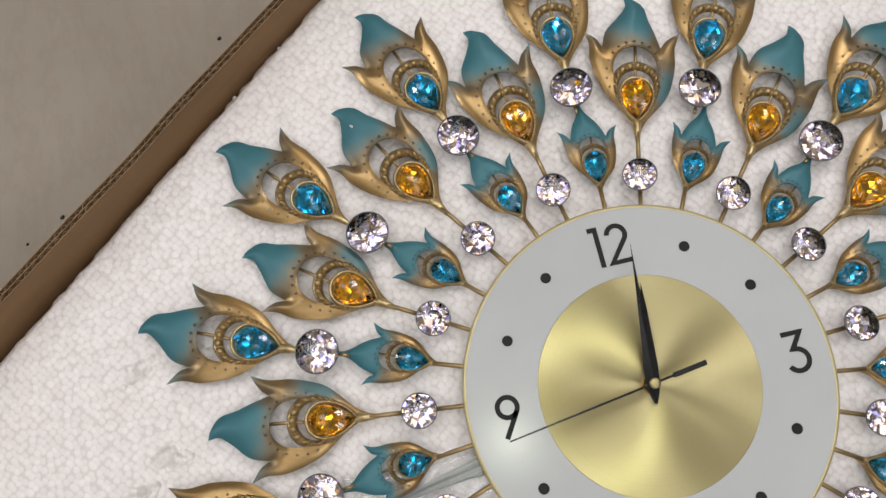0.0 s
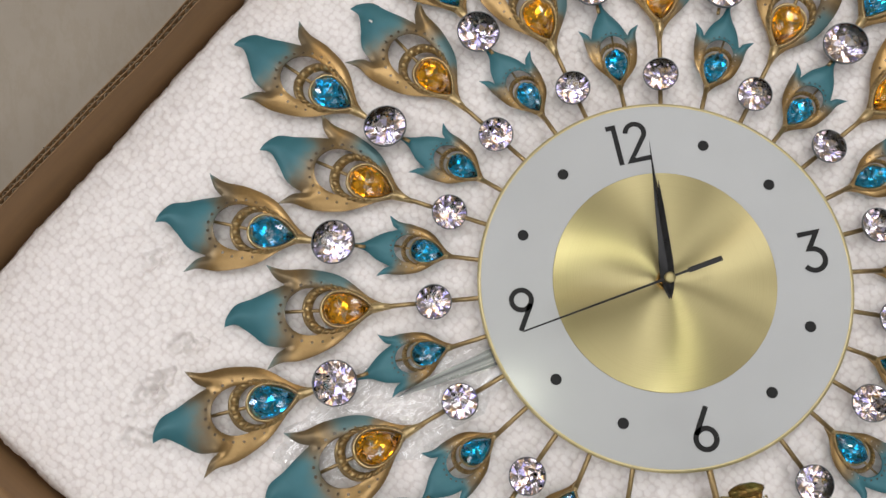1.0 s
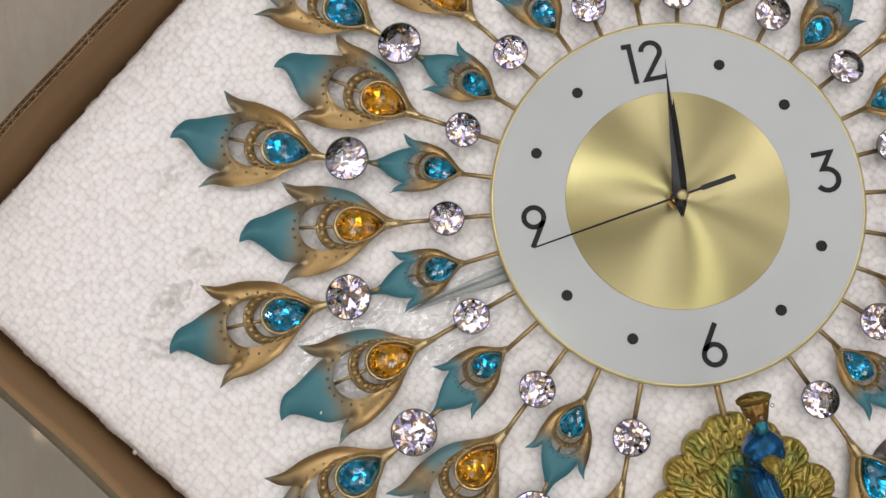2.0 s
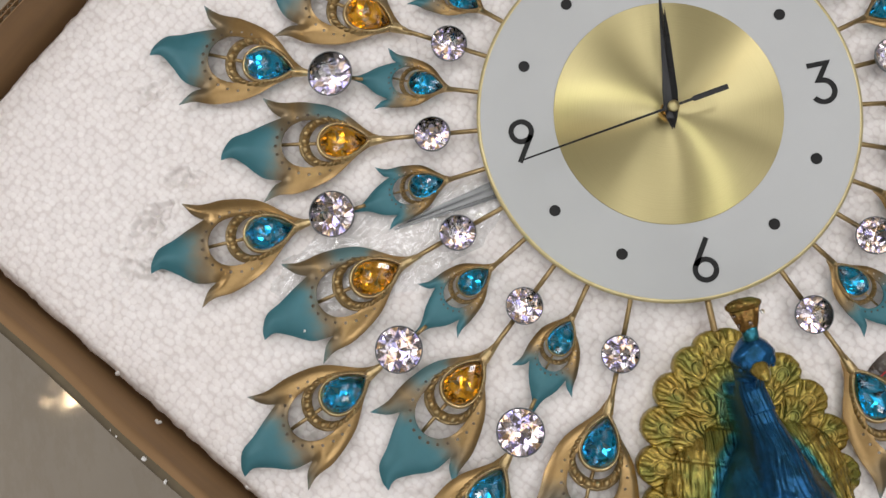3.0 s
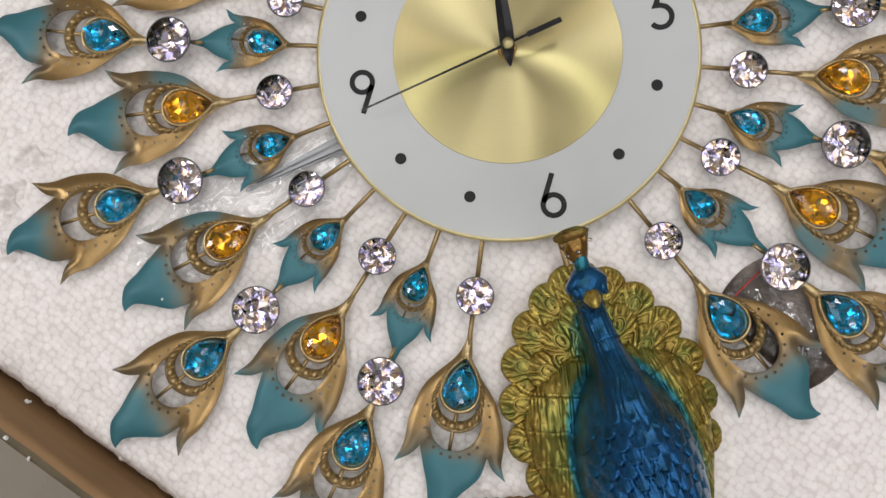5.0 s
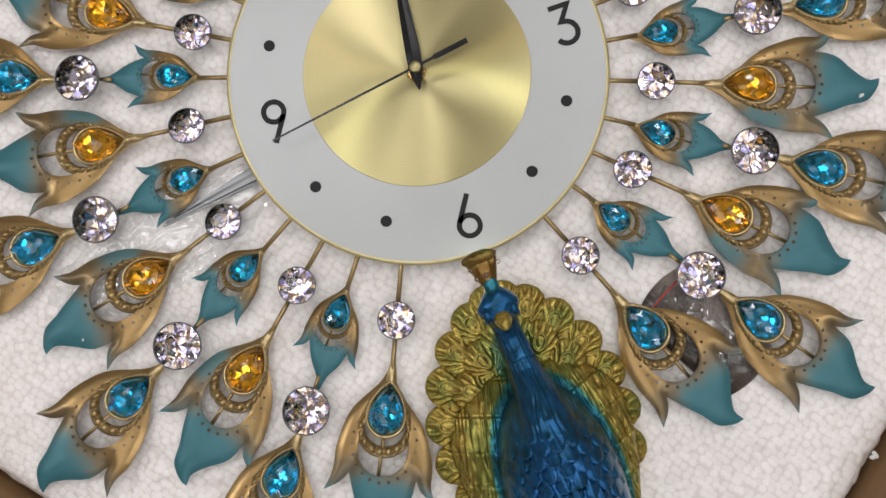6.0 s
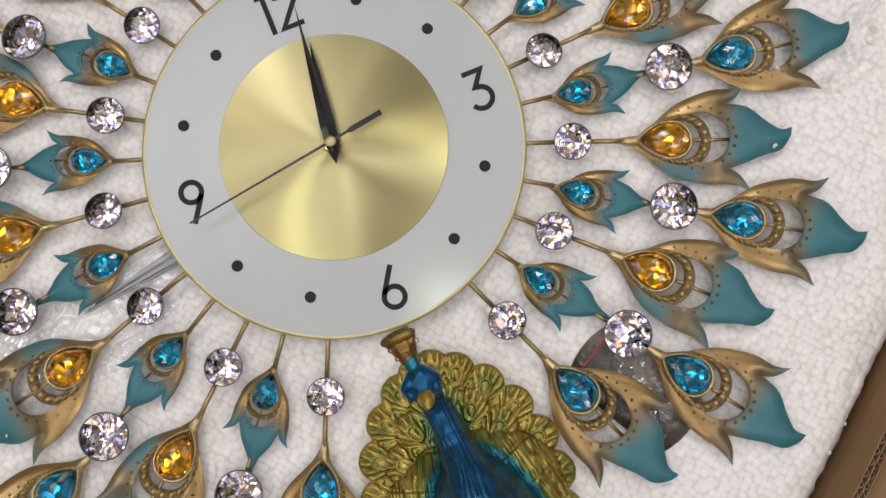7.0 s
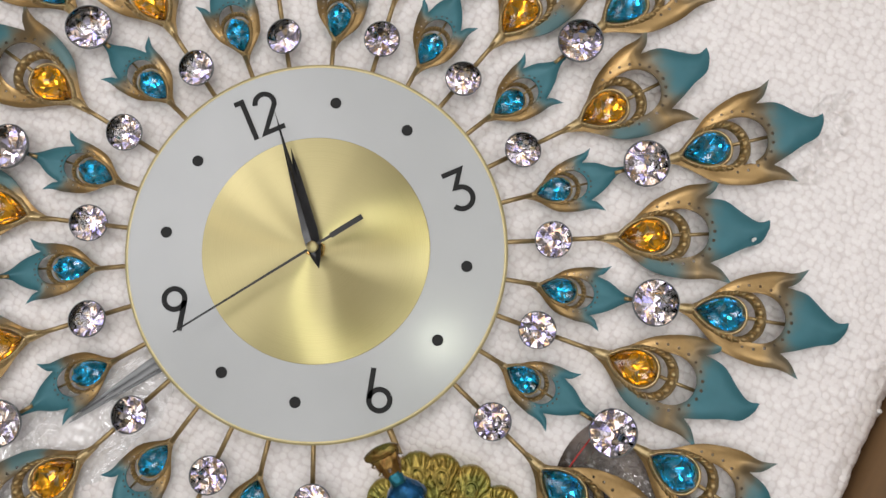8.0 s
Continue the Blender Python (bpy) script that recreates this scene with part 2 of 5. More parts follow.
def sachet_material():
    """Smoky plastic: nearly black where the pouch is full, brownish and see-through where it is empty."""
    m, n, l, b = shader("smoky_plastic")
    fold = tex_noise(n, l, 45, 4, 0.6, stretch=(0.6, 1.6, 1))
    l.new(ramp(n, l, fold.outputs["Fac"], [(0.35, (0.020, 0.015, 0.012)), (0.7, (0.085, 0.064, 0.052))]).outputs["Color"], b.inputs["Base Color"])
    set_in(b, Roughness=0.2)
    tc = n.new("ShaderNodeTexCoord")
    sep = n.new("ShaderNodeSeparateXYZ")
    l.new(tc.outputs["Object"], sep.inputs["Vector"])
    empty = n.new("ShaderNodeMapRange")
    empty.interpolation_type = "SMOOTHSTEP"
    empty.inputs["From Min"].default_value, empty.inputs["From Max"].default_value = 0.014, -0.012
    empty.inputs["To Min"].default_value, empty.inputs["To Max"].default_value = 0.10, 0.66
    l.new(calc(n, l, "MULTIPLY_ADD", fold.outputs["Fac"], 0.012, calc(n, l, "ADD", sep.outputs["Y"], -0.006)), empty.inputs["Value"])
    clear = n.new("ShaderNodeBsdfTransparent")
    clear.inputs["Color"].default_value = (0.80, 0.75, 0.72, 1)
    mx = n.new("ShaderNodeMixShader")
    l.new(empty.outputs["Result"], mx.inputs["Fac"])
    l.new(b.outputs["BSDF"], mx.inputs[1])
    l.new(clear.outputs["BSDF"], mx.inputs[2])
    l.new(mx.outputs["Shader"], n["Material Output"].inputs["Surface"])
    return m


def peacock_material():
    """Pearl paint: olive gold on the fan, turquoise at its root, deep blue on breast and neck."""
    m, n, l, b = shader("pearl_paint")
    at = n.new("ShaderNodeAttribute")
    at.attribute_name = "zone"
    grime = tex_noise(n, l, 130, 5, 0.65)
    z = calc(n, l, "ADD", at.outputs["Fac"], calc(n, l, "MULTIPLY_ADD", grime.outputs["Fac"], 0.18, -0.09))
    col = ramp(n, l, z, [(0.0, (0.28, 0.15, 0.042)), (0.1, (0.47, 0.355, 0.085)), (0.40, (0.31, 0.31, 0.075)),
                         (0.52, (0.05, 0.27, 0.25)), (0.68, (0.018, 0.15, 0.27)), (1.0, (0.014, 0.098, 0.26))])
    shade = ramp(n, l, grime.outputs["Fac"], [(0.36, (0.48, 0.42, 0.30)), (0.6, (1, 1, 1))])
    base = mix(n, l, 0.8, col.outputs["Color"], shade.outputs["Color"], "MULTIPLY")
    green = tex_noise(n, l, 55, 3)
    g = ramp(n, l, green.outputs["Fac"], [(0.46, (0, 0, 0)), (0.62, (1, 1, 1))])
    fan = ramp(n, l, at.outputs["Fac"], [(0.3, (0.5, 0.5, 0.5)), (0.5, (0, 0, 0))])
    tinted = mix(n, l, calc(n, l, "MULTIPLY", g.outputs["Color"], fan.outputs["Color"]), base, (0.11, 0.20, 0.05))
    # groove shade put into the colour: a darker green that deepens the relief
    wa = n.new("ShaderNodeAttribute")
    wa.attribute_name = "groove_shade"
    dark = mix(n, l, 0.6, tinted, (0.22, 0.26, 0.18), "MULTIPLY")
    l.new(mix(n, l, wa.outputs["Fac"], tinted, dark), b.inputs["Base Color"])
    fine = tex_noise(n, l, 1100, 3)
    set_in(b, Metallic=0.78)
    l.new(calc(n, l, "MULTIPLY_ADD", grime.outputs["Fac"], 0.16, 0.09), b.inputs["Roughness"])
    bump(n, l, b, calc(n, l, "MULTIPLY_ADD", tex_noise(n, l, 420, 4, 0.6, stretch=(1.6, 0.5, 1)).outputs["Fac"], 0.5, fine.outputs["Fac"]), 0.42, 0.0004)
    return m


M_FOAM, M_FLOOR, M_DIAL, M_SPUN, M_FILM, M_BIRD = foam_material(), floor_material(), dial_material(), spun_material(), film_material(), peacock_material()
M_WRAP = film_material("clear_wrap", 0.05, 1.6)
M_PACK = sachet_material()
M_F_BLUE = feather_material("feather_gold_teal", 0.070, False)
M_F_AMBER = feather_material("feather_teal_flank", 0.068, True)
M_F_SMALL = feather_material("feather_small_teal", 0.052, False)
M_G_BLUE, M_K_BLUE = glass_material("blue_glass", (0.04, 0.48, 0.72)), foil_material("blue_foil", (0.30, 0.76, 0.92), 380)
M_G_AMBER, M_K_AMBER = glass_material("amber_glass", (0.95, 0.62, 0.085)), foil_material("amber_foil", (0.96, 0.72, 0.24))
M_G_TEAL, M_K_TEAL = glass_material("teal_glass", (0.025, 0.42, 0.64)), foil_material("teal_foil", (0.28, 0.80, 0.92), 420)
M_G_CLEAR = glass_material("clear_glass", (0.97, 0.96, 0.98))
# tinted and greyed foils stand in for light split and dimmed inside cut glass
M_K_CLEAR = [foil_material("mirror_foil", (0.95, 0.92, 0.94), 330, 0.05), foil_material("warm_glint_foil", (0.98, 0.82, 0.64), 0, 0.07),
             foil_material("lilac_glint_foil", (0.74, 0.72, 0.99), 460, 0.06), foil_material("dim_glint_foil", (0.66, 0.64, 0.67), 0, 0.07)]


# ---- mesh helpers ----
def mesh_of(name, verts, faces, mats=(), idx=None, smooth=True):
    me = bpy.data.meshes.new(name)
    me.from_pydata([tuple(map(float, v)) for v in verts], [], [tuple(map(int, f)) for f in faces])
    for m in mats:
        me.materials.append(m)
    if idx is not None:
        me.polygons.foreach_set("material_index", np.asarray(idx, dtype=np.int32))
    me.polygons.foreach_set("use_smooth", np.full(len(me.polygons), smooth))
    me.update()
    return me


def bm_mesh(name, bm, mats=(), smooth=True):
    bmesh.ops.recalc_face_normals(bm, faces=bm.faces[:])
    me = bpy.data.meshes.new(name)
    bm.to_mesh(me)
    bm.free()
    for m in mats:
        me.materials.append(m)
    me.polygons.foreach_set("use_smooth", np.full(len(me.polygons), smooth))
    return me


def part(name, me, parent, m=None, label=""):
    ob = new(name, me)
    ob.parent = parent
    if m is not None:
        ob.matrix_basis = m
    return tagged(ob, label)


def thing(name, m, label, category, group="", kind="", me=None):
    ob = new(name, me)
    ob.matrix_basis = m
    return tagged(ob, label, category, group, kind)


def box(bm, x0, x1, y0, y1, z0, z1):
    v = [bm.verts.new((x, y, z)) for z in (z0, z1) for y in (y0, y1) for x in (x0, x1)]
    for f in ((0, 2, 3, 1), (4, 5, 7, 6), (0, 1, 5, 4), (2, 6, 7, 3), (0, 4, 6, 2), (1, 3, 7, 5)):
        bm.faces.new([v[i] for i in f])


def prism(bm, poly, z0, z1):
    """An upright prism over a polygon; the heights may be numbers or functions of x, y."""
    lo = [bm.verts.new((x, y, z0(x, y) if callable(z0) else z0)) for x, y in poly]
    hi = [bm.verts.new((x, y, z1(x, y) if callable(z1) else z1)) for x, y in poly]
    n = len(poly)
    bm.faces.new(lo[::-1])
    bm.faces.new(hi)
    for i in range(n):
        bm.faces.new((lo[i], lo[(i + 1) % n], hi[(i + 1) % n], hi[i]))


def lathe(bm, profile, n=48, x=0.0, y=0.0):
    """Turns (radius, height) pairs round an upright axis."""
    rings = []
    for r, z in profile:
        if r < 1e-6:
            rings.append([bm.verts.new((x, y, z))])
        else:
            rings.append([bm.verts.new((x + r * math.cos(2 * math.pi * i / n), y + r * math.sin(2 * math.pi * i / n), z)) for i in range(n)])
    for a, b in zip(rings, rings[1:]):
        for i in range(n):
            q = [a[i % len(a)], a[(i + 1) % len(a)], b[(i + 1) % len(b)], b[i % len(b)]]
            q = list(dict.fromkeys(q))
            if len(q) > 2:
                bm.faces.new(q)


def tube(bm, pts, radii, n=10):
    """A round tube along points, closed at both ends."""
    rings = []
    pts = [Vector(p) for p in pts]
    for i, p in enumerate(pts):
        t = (pts[min(i + 1, len(pts) - 1)] - pts[max(i - 1, 0)]).normalized()
        a = t.cross(Vector((0, 0, 1)) if abs(t.z) < 0.9 else Vector((1, 0, 0))).normalized()
        b = t.cross(a)
        r = radii[i] if isinstance(radii, (list, tuple)) else radii
        rings.append([bm.verts.new(p + r * (math.cos(2 * math.pi * k / n) * a + math.sin(2 * math.pi * k / n) * b)) for k in range(n)])
    for a, b in zip(rings, rings[1:]):
        for i in range(n):
            bm.faces.new((a[i], a[(i + 1) % n], b[(i + 1) % n], b[i]))
    bm.faces.new(rings[0][::-1])
    bm.faces.new(rings[-1])


def ball(bm, c, rx, ry, rz, turn=0.0, rows=5, cols=8):
    ca, sa = math.cos(turn), math.sin(turn)
    grid = []
    for i in range(rows + 1):
        th = math.pi * i / rows
        ring = []
        for k in range(1 if i in (0, rows) else cols):
            ph = 2 * math.pi * k / cols
            x, y = rx * math.sin(th) * math.cos(ph), ry * math.sin(th) * math.sin(ph)
            ring.append(bm.verts.new((c[0] + ca * x - sa * y, c[1] + sa * x + ca * y, c[2] + rz * math.cos(th))))
        grid.append(ring)
    for a, b in zip(grid, grid[1:]):
        for k in range(cols):
            q = list(dict.fromkeys([a[k % len(a)], b[k % len(b)], b[(k + 1) % len(b)], a[(k + 1) % len(a)]]))
            if len(q) > 2:
                bm.faces.new(q)


def ribbon(bm, pts, width, z0, z1):
    """A flat stroke of even width along a line, square at the ends."""
    pts = [Vector(p) for p in pts]
    left, right = [], []
    for i, p in enumerate(pts):
        a = (p - pts[i - 1]).normalized() if i else None
        b = (pts[i + 1] - p).normalized() if i + 1 < len(pts) else None
        t = ((a or b) + (b or a)).normalized()
        nrm = Vector((-t.y, t.x))
        ref = a or b
        w = width / 2 / max(0.5, nrm.dot(Vector((-ref.y, ref.x))))
        left.append(p + w * nrm)
        right.append(p - w * nrm)
    rows = [[bm.verts.new((q.x, q.y, z)) for q in (left[i], right[i]) for z in (z0, z1)] for i in range(len(pts))]
    for a, b in zip(rows, rows[1:]):
        bm.faces.new((a[1], a[3], b[3], b[1]))
        bm.faces.new((a[0], a[1], b[1], b[0]))
        bm.faces.new((a[2], b[2], b[3], a[3]))
    bm.faces.new((rows[0][0], rows[0][2], rows[0][3], rows[0][1]))
    bm.faces.new((rows[-1][0], rows[-1][1], rows[-1][3], rows[-1][2]))


def arc(cx, cy, r, a0, a1, n=22):
    return [(cx + r * math.cos(radians(a0 + (a1 - a0) * i / n)), cy + r * math.sin(radians(a0 + (a1 - a0) * i / n))) for i in range(n + 1)]


def drop(u0, u1, hw, n, sharp=1.0):
    """A teardrop with its point at u0 and its round end at u1."""
    top = max(math.sin(t / 100) * math.sin(t / 200) ** sharp for t in range(1, 314))
    out = []
    for i in range(n):
        th = 2 * math.pi * i / n
        out.append(((u0 + u1) / 2 - (u1 - u0) / 2 * math.cos(th), -hw / top * math.sin(th) * math.sin(th / 2) ** sharp))
    return out


def inside(pts, poly):
    """Which of the points (n x 2) lie inside a polygon."""
    p, q = np.asarray(poly), np.roll(np.asarray(poly), -1, axis=0)
    x, y = pts[:, 0][:, None], pts[:, 1][:, None]
    with np.errstate(divide="ignore", invalid="ignore"):
        cut = ((p[:, 1] > y) != (q[:, 1] > y)) & (x < (q[:, 0] - p[:, 0]) * (y - p[:, 1]) / (q[:, 1] - p[:, 1]) + p[:, 0])
    return cut.sum(axis=1) % 2 == 1


def edge_gap(pts, poly):
    """How far the points lie from a polygon's outline."""
    p, q = np.asarray(poly), np.roll(np.asarray(poly), -1, axis=0)
    d = q - p
    w = pts[:, None, :] - p[None]
    t = np.clip((w * d).sum(2) / np.maximum((d * d).sum(1), 1e-12), 0, 1)
    return np.sqrt((((w - t[:, :, None] * d[None]) ** 2).sum(2)).min(axis=1))


def fill(outer, holes, extra):
    """Triangles over an outline with holes, with further points inside. Returns points (n x 2) and triangles."""
    from_loops, edges = [], []
    for loop in [outer] + holes:
        k = len(from_loops)
        from_loops += loop
        edges += [(k + i, k + (i + 1) % len(loop)) for i in range(len(loop))]
    pts = [Vector(p) for p in from_loops] + [Vector(p) for p in extra]
    v, _, f, *_ = delaunay_2d_cdt(pts, edges, [], 0, 1e-7)
    v = np.array([tuple(p) for p in v])
    f = np.array([t for t in f if len(t) == 3])
    mid = v[f].mean(axis=1)
    keep = inside(mid, outer)
    for h in holes:
        keep &= ~inside(mid, h)
    return v, f[keep]


# ---- the room: floor, walls, ceiling ----
def slab(name, x0, x1, y0, y1, z0, z1, mat, label, category):
    bm = bmesh.new()
    box(bm, x0, x1, y0, y1, z0, z1)
    return thing(name, pose(0, 0, 0), label, category, kind="structure", me=bm_mesh(name, bm, [mat], False))


slab("floor", -3.2, 3.2, -3.2, 3.2, -0.1, 0.0, M_FLOOR, "polished grey-beige stone floor with faint stains", "floor")
slab("ceiling", -3.2, 3.2, -3.2, 3.2, CEIL, CEIL + 0.1, M_CEIL, "plain off-white painted ceiling", "ceiling")
slab("wall_north", -3.2, 3.2, 3.2, 3.3, 0, CEIL, M_WALL, "plain beige painted wall", "wall")
slab("wall_south", -3.2, 3.2, -3.3, -3.2, 0, CEIL, M_WALL, "plain beige painted wall", "wall")
slab("wall_east", 3.2, 3.3, -3.2, 3.2, 0, CEIL, M_WALL, "plain beige painted wall", "wall")
slab("wall_west", -3.3, -3.2, -3.2, 3.2, 0, CEIL, M_WALL, "plain beige painted wall", "wall")

# dark specks of dirt on the floor
for sx, sy, sr in ((-0.436, 0.266, 0.0024), (-0.268, 0.408, 0.0024), (-0.470, 0.248, 0.0016)):
    bm = bmesh.new()
    ball(bm, (0, 0, 0.0004), sr, sr * 0.8, 0.0009, 0.6)
    thing("dirt_speck", pose(sx, sy, 0), "small dark speck of dirt on the floor", "speck", "specks on the floor", me=bm_mesh("dirt_speck", bm, [M_BLACK]))

# ---- the carton ----
CARTON = pose(0, 0, 0, 0, 0, TURN)
X0, X1, Y0, Y1 = -0.357, 0.362, -0.367, 0.360     # the foam sheet in the carton's own axes
GAP, PLY = 0.004, 0.0072
carton = thing("cardboard_box", CARTON, "open brown double-wall corrugated cardboard box on the floor", "box")


def carton_side(length, crushed=False, lean=0.0):
    """A wall of double corrugated board along +x, its inner face at y = 0, growing to +y."""
    bm = bmesh.new()
    n = 90
    rnd = random.Random(int(length * 1000))
    dips = [rnd.uniform(0, 6.28) for _ in range(6)]

    def bow(s):
        return 0.0016 * math.sin(3.1 * s / length * 2 + dips[0]) + 0.0009 * math.sin(21 * s / length + dips[1]) - lean * min(1.0, max(0.0, s / length - 0.42) / 0.16)

    def top(s):
        return RIM + 0.0012 * math.sin(9 * s / length + dips[2]) + 0.0006 * math.sin(47 * s / length + dips[3]) - (0.003 if crushed else 0)
    if crushed:
        prof = [(0.0, 0.0), (0.0, -0.0), (0.0006, 0.0022), (0.0022, 0.0036), (0.0054, 0.004), (0.0086, 0.0036), (0.0112, 0.0018), (0.0120, -0.002), (0.0120, -0.16)]
        rows = []
        for i in range(n + 1):
            s = length * i / n
            rows.append([bm.verts.new((s, bow(s) * (1 if k else 0.4), 0.0 if k == 0 else top(s) + dz + 0.0005 * math.sin(70 * s + k))) if k else
                         bm.verts.new((s, 0, 0.0)) for k, (dy, dz) in enumerate(prof)])
            for k, v in enumerate(rows[-1]):
                v.co.y += prof[k][0]
        for a, b in zip(rows, rows[1:]):
            for k in range(len(prof) - 1):
                bm.faces.new((a[k], b[k], b[k + 1], a[k + 1])).material_index = int(k > 3)
        return [bm_mesh("side_panel", bm, [M_BOARD, M_WORN])], []
    liners = []
    bm.free()
    for y0 in (0.0, PLY / 2 - 0.0003, PLY - 0.0006):
        bm = bmesh.new()
        rows = []
        for i in range(n + 1):
            s = length * i / n
            b = bow(s)
            rows.append([bm.verts.new((s, y0 + y + b * (z > 0), z and top(s))) for y, z in ((0, 0), (0, 1), (0.0006, 1), (0.0006, 0))])
        for a, b in zip(rows, rows[1:]):
            for k in range(3):
                bm.faces.new((a[k], b[k], b[k + 1], a[k + 1]))
        liners.append(bm_mesh("side_panel", bm, [M_BOARD], False))
    waves = []
    for row in (0, 1):
        bm = bmesh.new()
        mid, amp = PLY / 4 + row * PLY / 2 + 0.0001, PLY / 4 - 0.0006
        wave, m = 0.0066 if row else 0.0072, int(length / 0.0011)
        prev = None
        for i in range(m + 1):
            s = length * i / m
            y = mid + amp * math.sin(2 * math.pi * s / wave) + bow(s)
            z = top(s) - 0.0006 - 0.0007 * abs(math.sin(13 * s / length * 7))
            cur = [bm.verts.new((s, y - 0.0002, z)), bm.verts.new((s, y + 0.0002, z)), bm.verts.new((s, y + 0.0002, z - 0.02)), bm.verts.new((s, y - 0.0002, z - 0.02))]
            if prev:
                for k in range(3):
                    bm.faces.new((prev[k], cur[k], cur[k + 1], prev[k + 1]))
            prev = cur
        waves.append(bm_mesh("fluting", bm, [M_FLUTE], False))
    return liners, waves


def add_side(m, length, crushed, label, lean=0.0):
    liners, waves = carton_side(length, crushed, lean)
    p = part("side_panel", liners[0], carton, m, label)
    for me in liners[1:]:
        part("liner", me, p)
    for me in waves:
        part("fluting", me, p)


LX, LY = X1 - X0 + 2 * GAP, Y1 - Y0 + 2 * GAP
add_side(pose(X0 - GAP - PLY, Y1 + GAP, 0), LX + 2 * PLY, False, "cut edge with two rows of open flutes, dented inward", 0.0034)
add_side(pose(X1 + GAP + PLY, Y0 - GAP, 0, 0, 0, 180), LX + 2 * PLY, False, "cut edge with two rows of open flutes")
add_side(pose(X0 - GAP, Y0 - GAP, 0, 0, 0, 90), LY, True, "folded edge, crushed and worn")
add_side(pose(X1 + GAP, Y1 + GAP, 0, 0, 0, -90), LY, True, "folded edge, crushed and worn")
bm = bmesh.new()
box(bm, X0 - GAP, X1 + GAP, Y0 - GAP, Y1 + GAP, 0.0005, 0.0075)
part("bottom_panel", bm_mesh("bottom_panel", bm, [M_BOARD], False), carton)
# a flap folded outwards on the side with the cut edge
bm = bmesh.new()
rows = []
for i in range(41):
    s = -LX / 2 + LX * i / 40
    rows.append([bm.verts.new((s, y + 0.0015 * math.sin(9 * s), z + 0.001 * math.sin(17 * s))) for y, z in
                 ((0, 0), (-0.012, 0.002), (-0.05, -0.010), (-0.12, -0.04), (-0.12, -0.045), (-0.05, -0.0155), (-0.012, -0.0045), (0, -0.006))])
for a, b in zip(rows, rows[1:]):
    for k in range(8):
        bm.faces.new((a[k], a[(k + 1) % 8], b[(k + 1) % 8], b[k]))
part("flap", bm_mesh("flap", bm, [M_BOARD]), carton, pose((X0 + X1) / 2, Y0 - GAP - PLY - 0.0015, RIM - 0.012))


# ---- the foam sheet ----
def bead_field(x, y, size, seed):
    """Distances to the two nearest of scattered bead centres, and a tone a bead."""
    rng = np.random.RandomState(seed)
    n = 512
    jx, jy, jt = rng.rand(n, n), rng.rand(n, n), rng.rand(n, n)
    gx, gy = np.floor(x / size).astype(int), np.floor(y / size).astype(int)
    d1, d2, tone = np.full(x.shape, 9.0), np.full(x.shape, 9.0), np.zeros(x.shape)
    for i in (-1, 0, 1):
        for k in (-1, 0, 1):
            cx, cy = gx + i, gy + k
            px, py = (cx + 0.15 + 0.7 * jx[cx % n, cy % n]) * size, (cy + 0.15 + 0.7 * jy[cx % n, cy % n]) * size
            d = np.hypot(x - px, y - py) / size
            near = d < d1
            d2 = np.where(near, d1, np.minimum(d2, d))
            tone = np.where(near, jt[cx % n, cy % n], tone)
            d1 = np.where(near, d, d1)
    return d1, d2, tone


def smooth_noise(x, y, size, seed):
    rng = np.random.RandomState(seed)
    g = rng.rand(256, 256)
    fx, fy = x / size, y / size
    ix, iy = np.floor(fx).astype(int), np.floor(fy).astype(int)
    tx, ty = fx - ix, fy - iy
    tx, ty = tx * tx * (3 - 2 * tx), ty * ty * (3 - 2 * ty)
    a, b = g[ix % 256, iy % 256], g[(ix + 1) % 256, iy % 256]
    c, d = g[ix % 256, (iy + 1) % 256], g[(ix + 1) % 256, (iy + 1) % 256]
    return (a * (1 - tx) + b * tx) * (1 - ty) + (c * (1 - tx) + d * tx) * ty


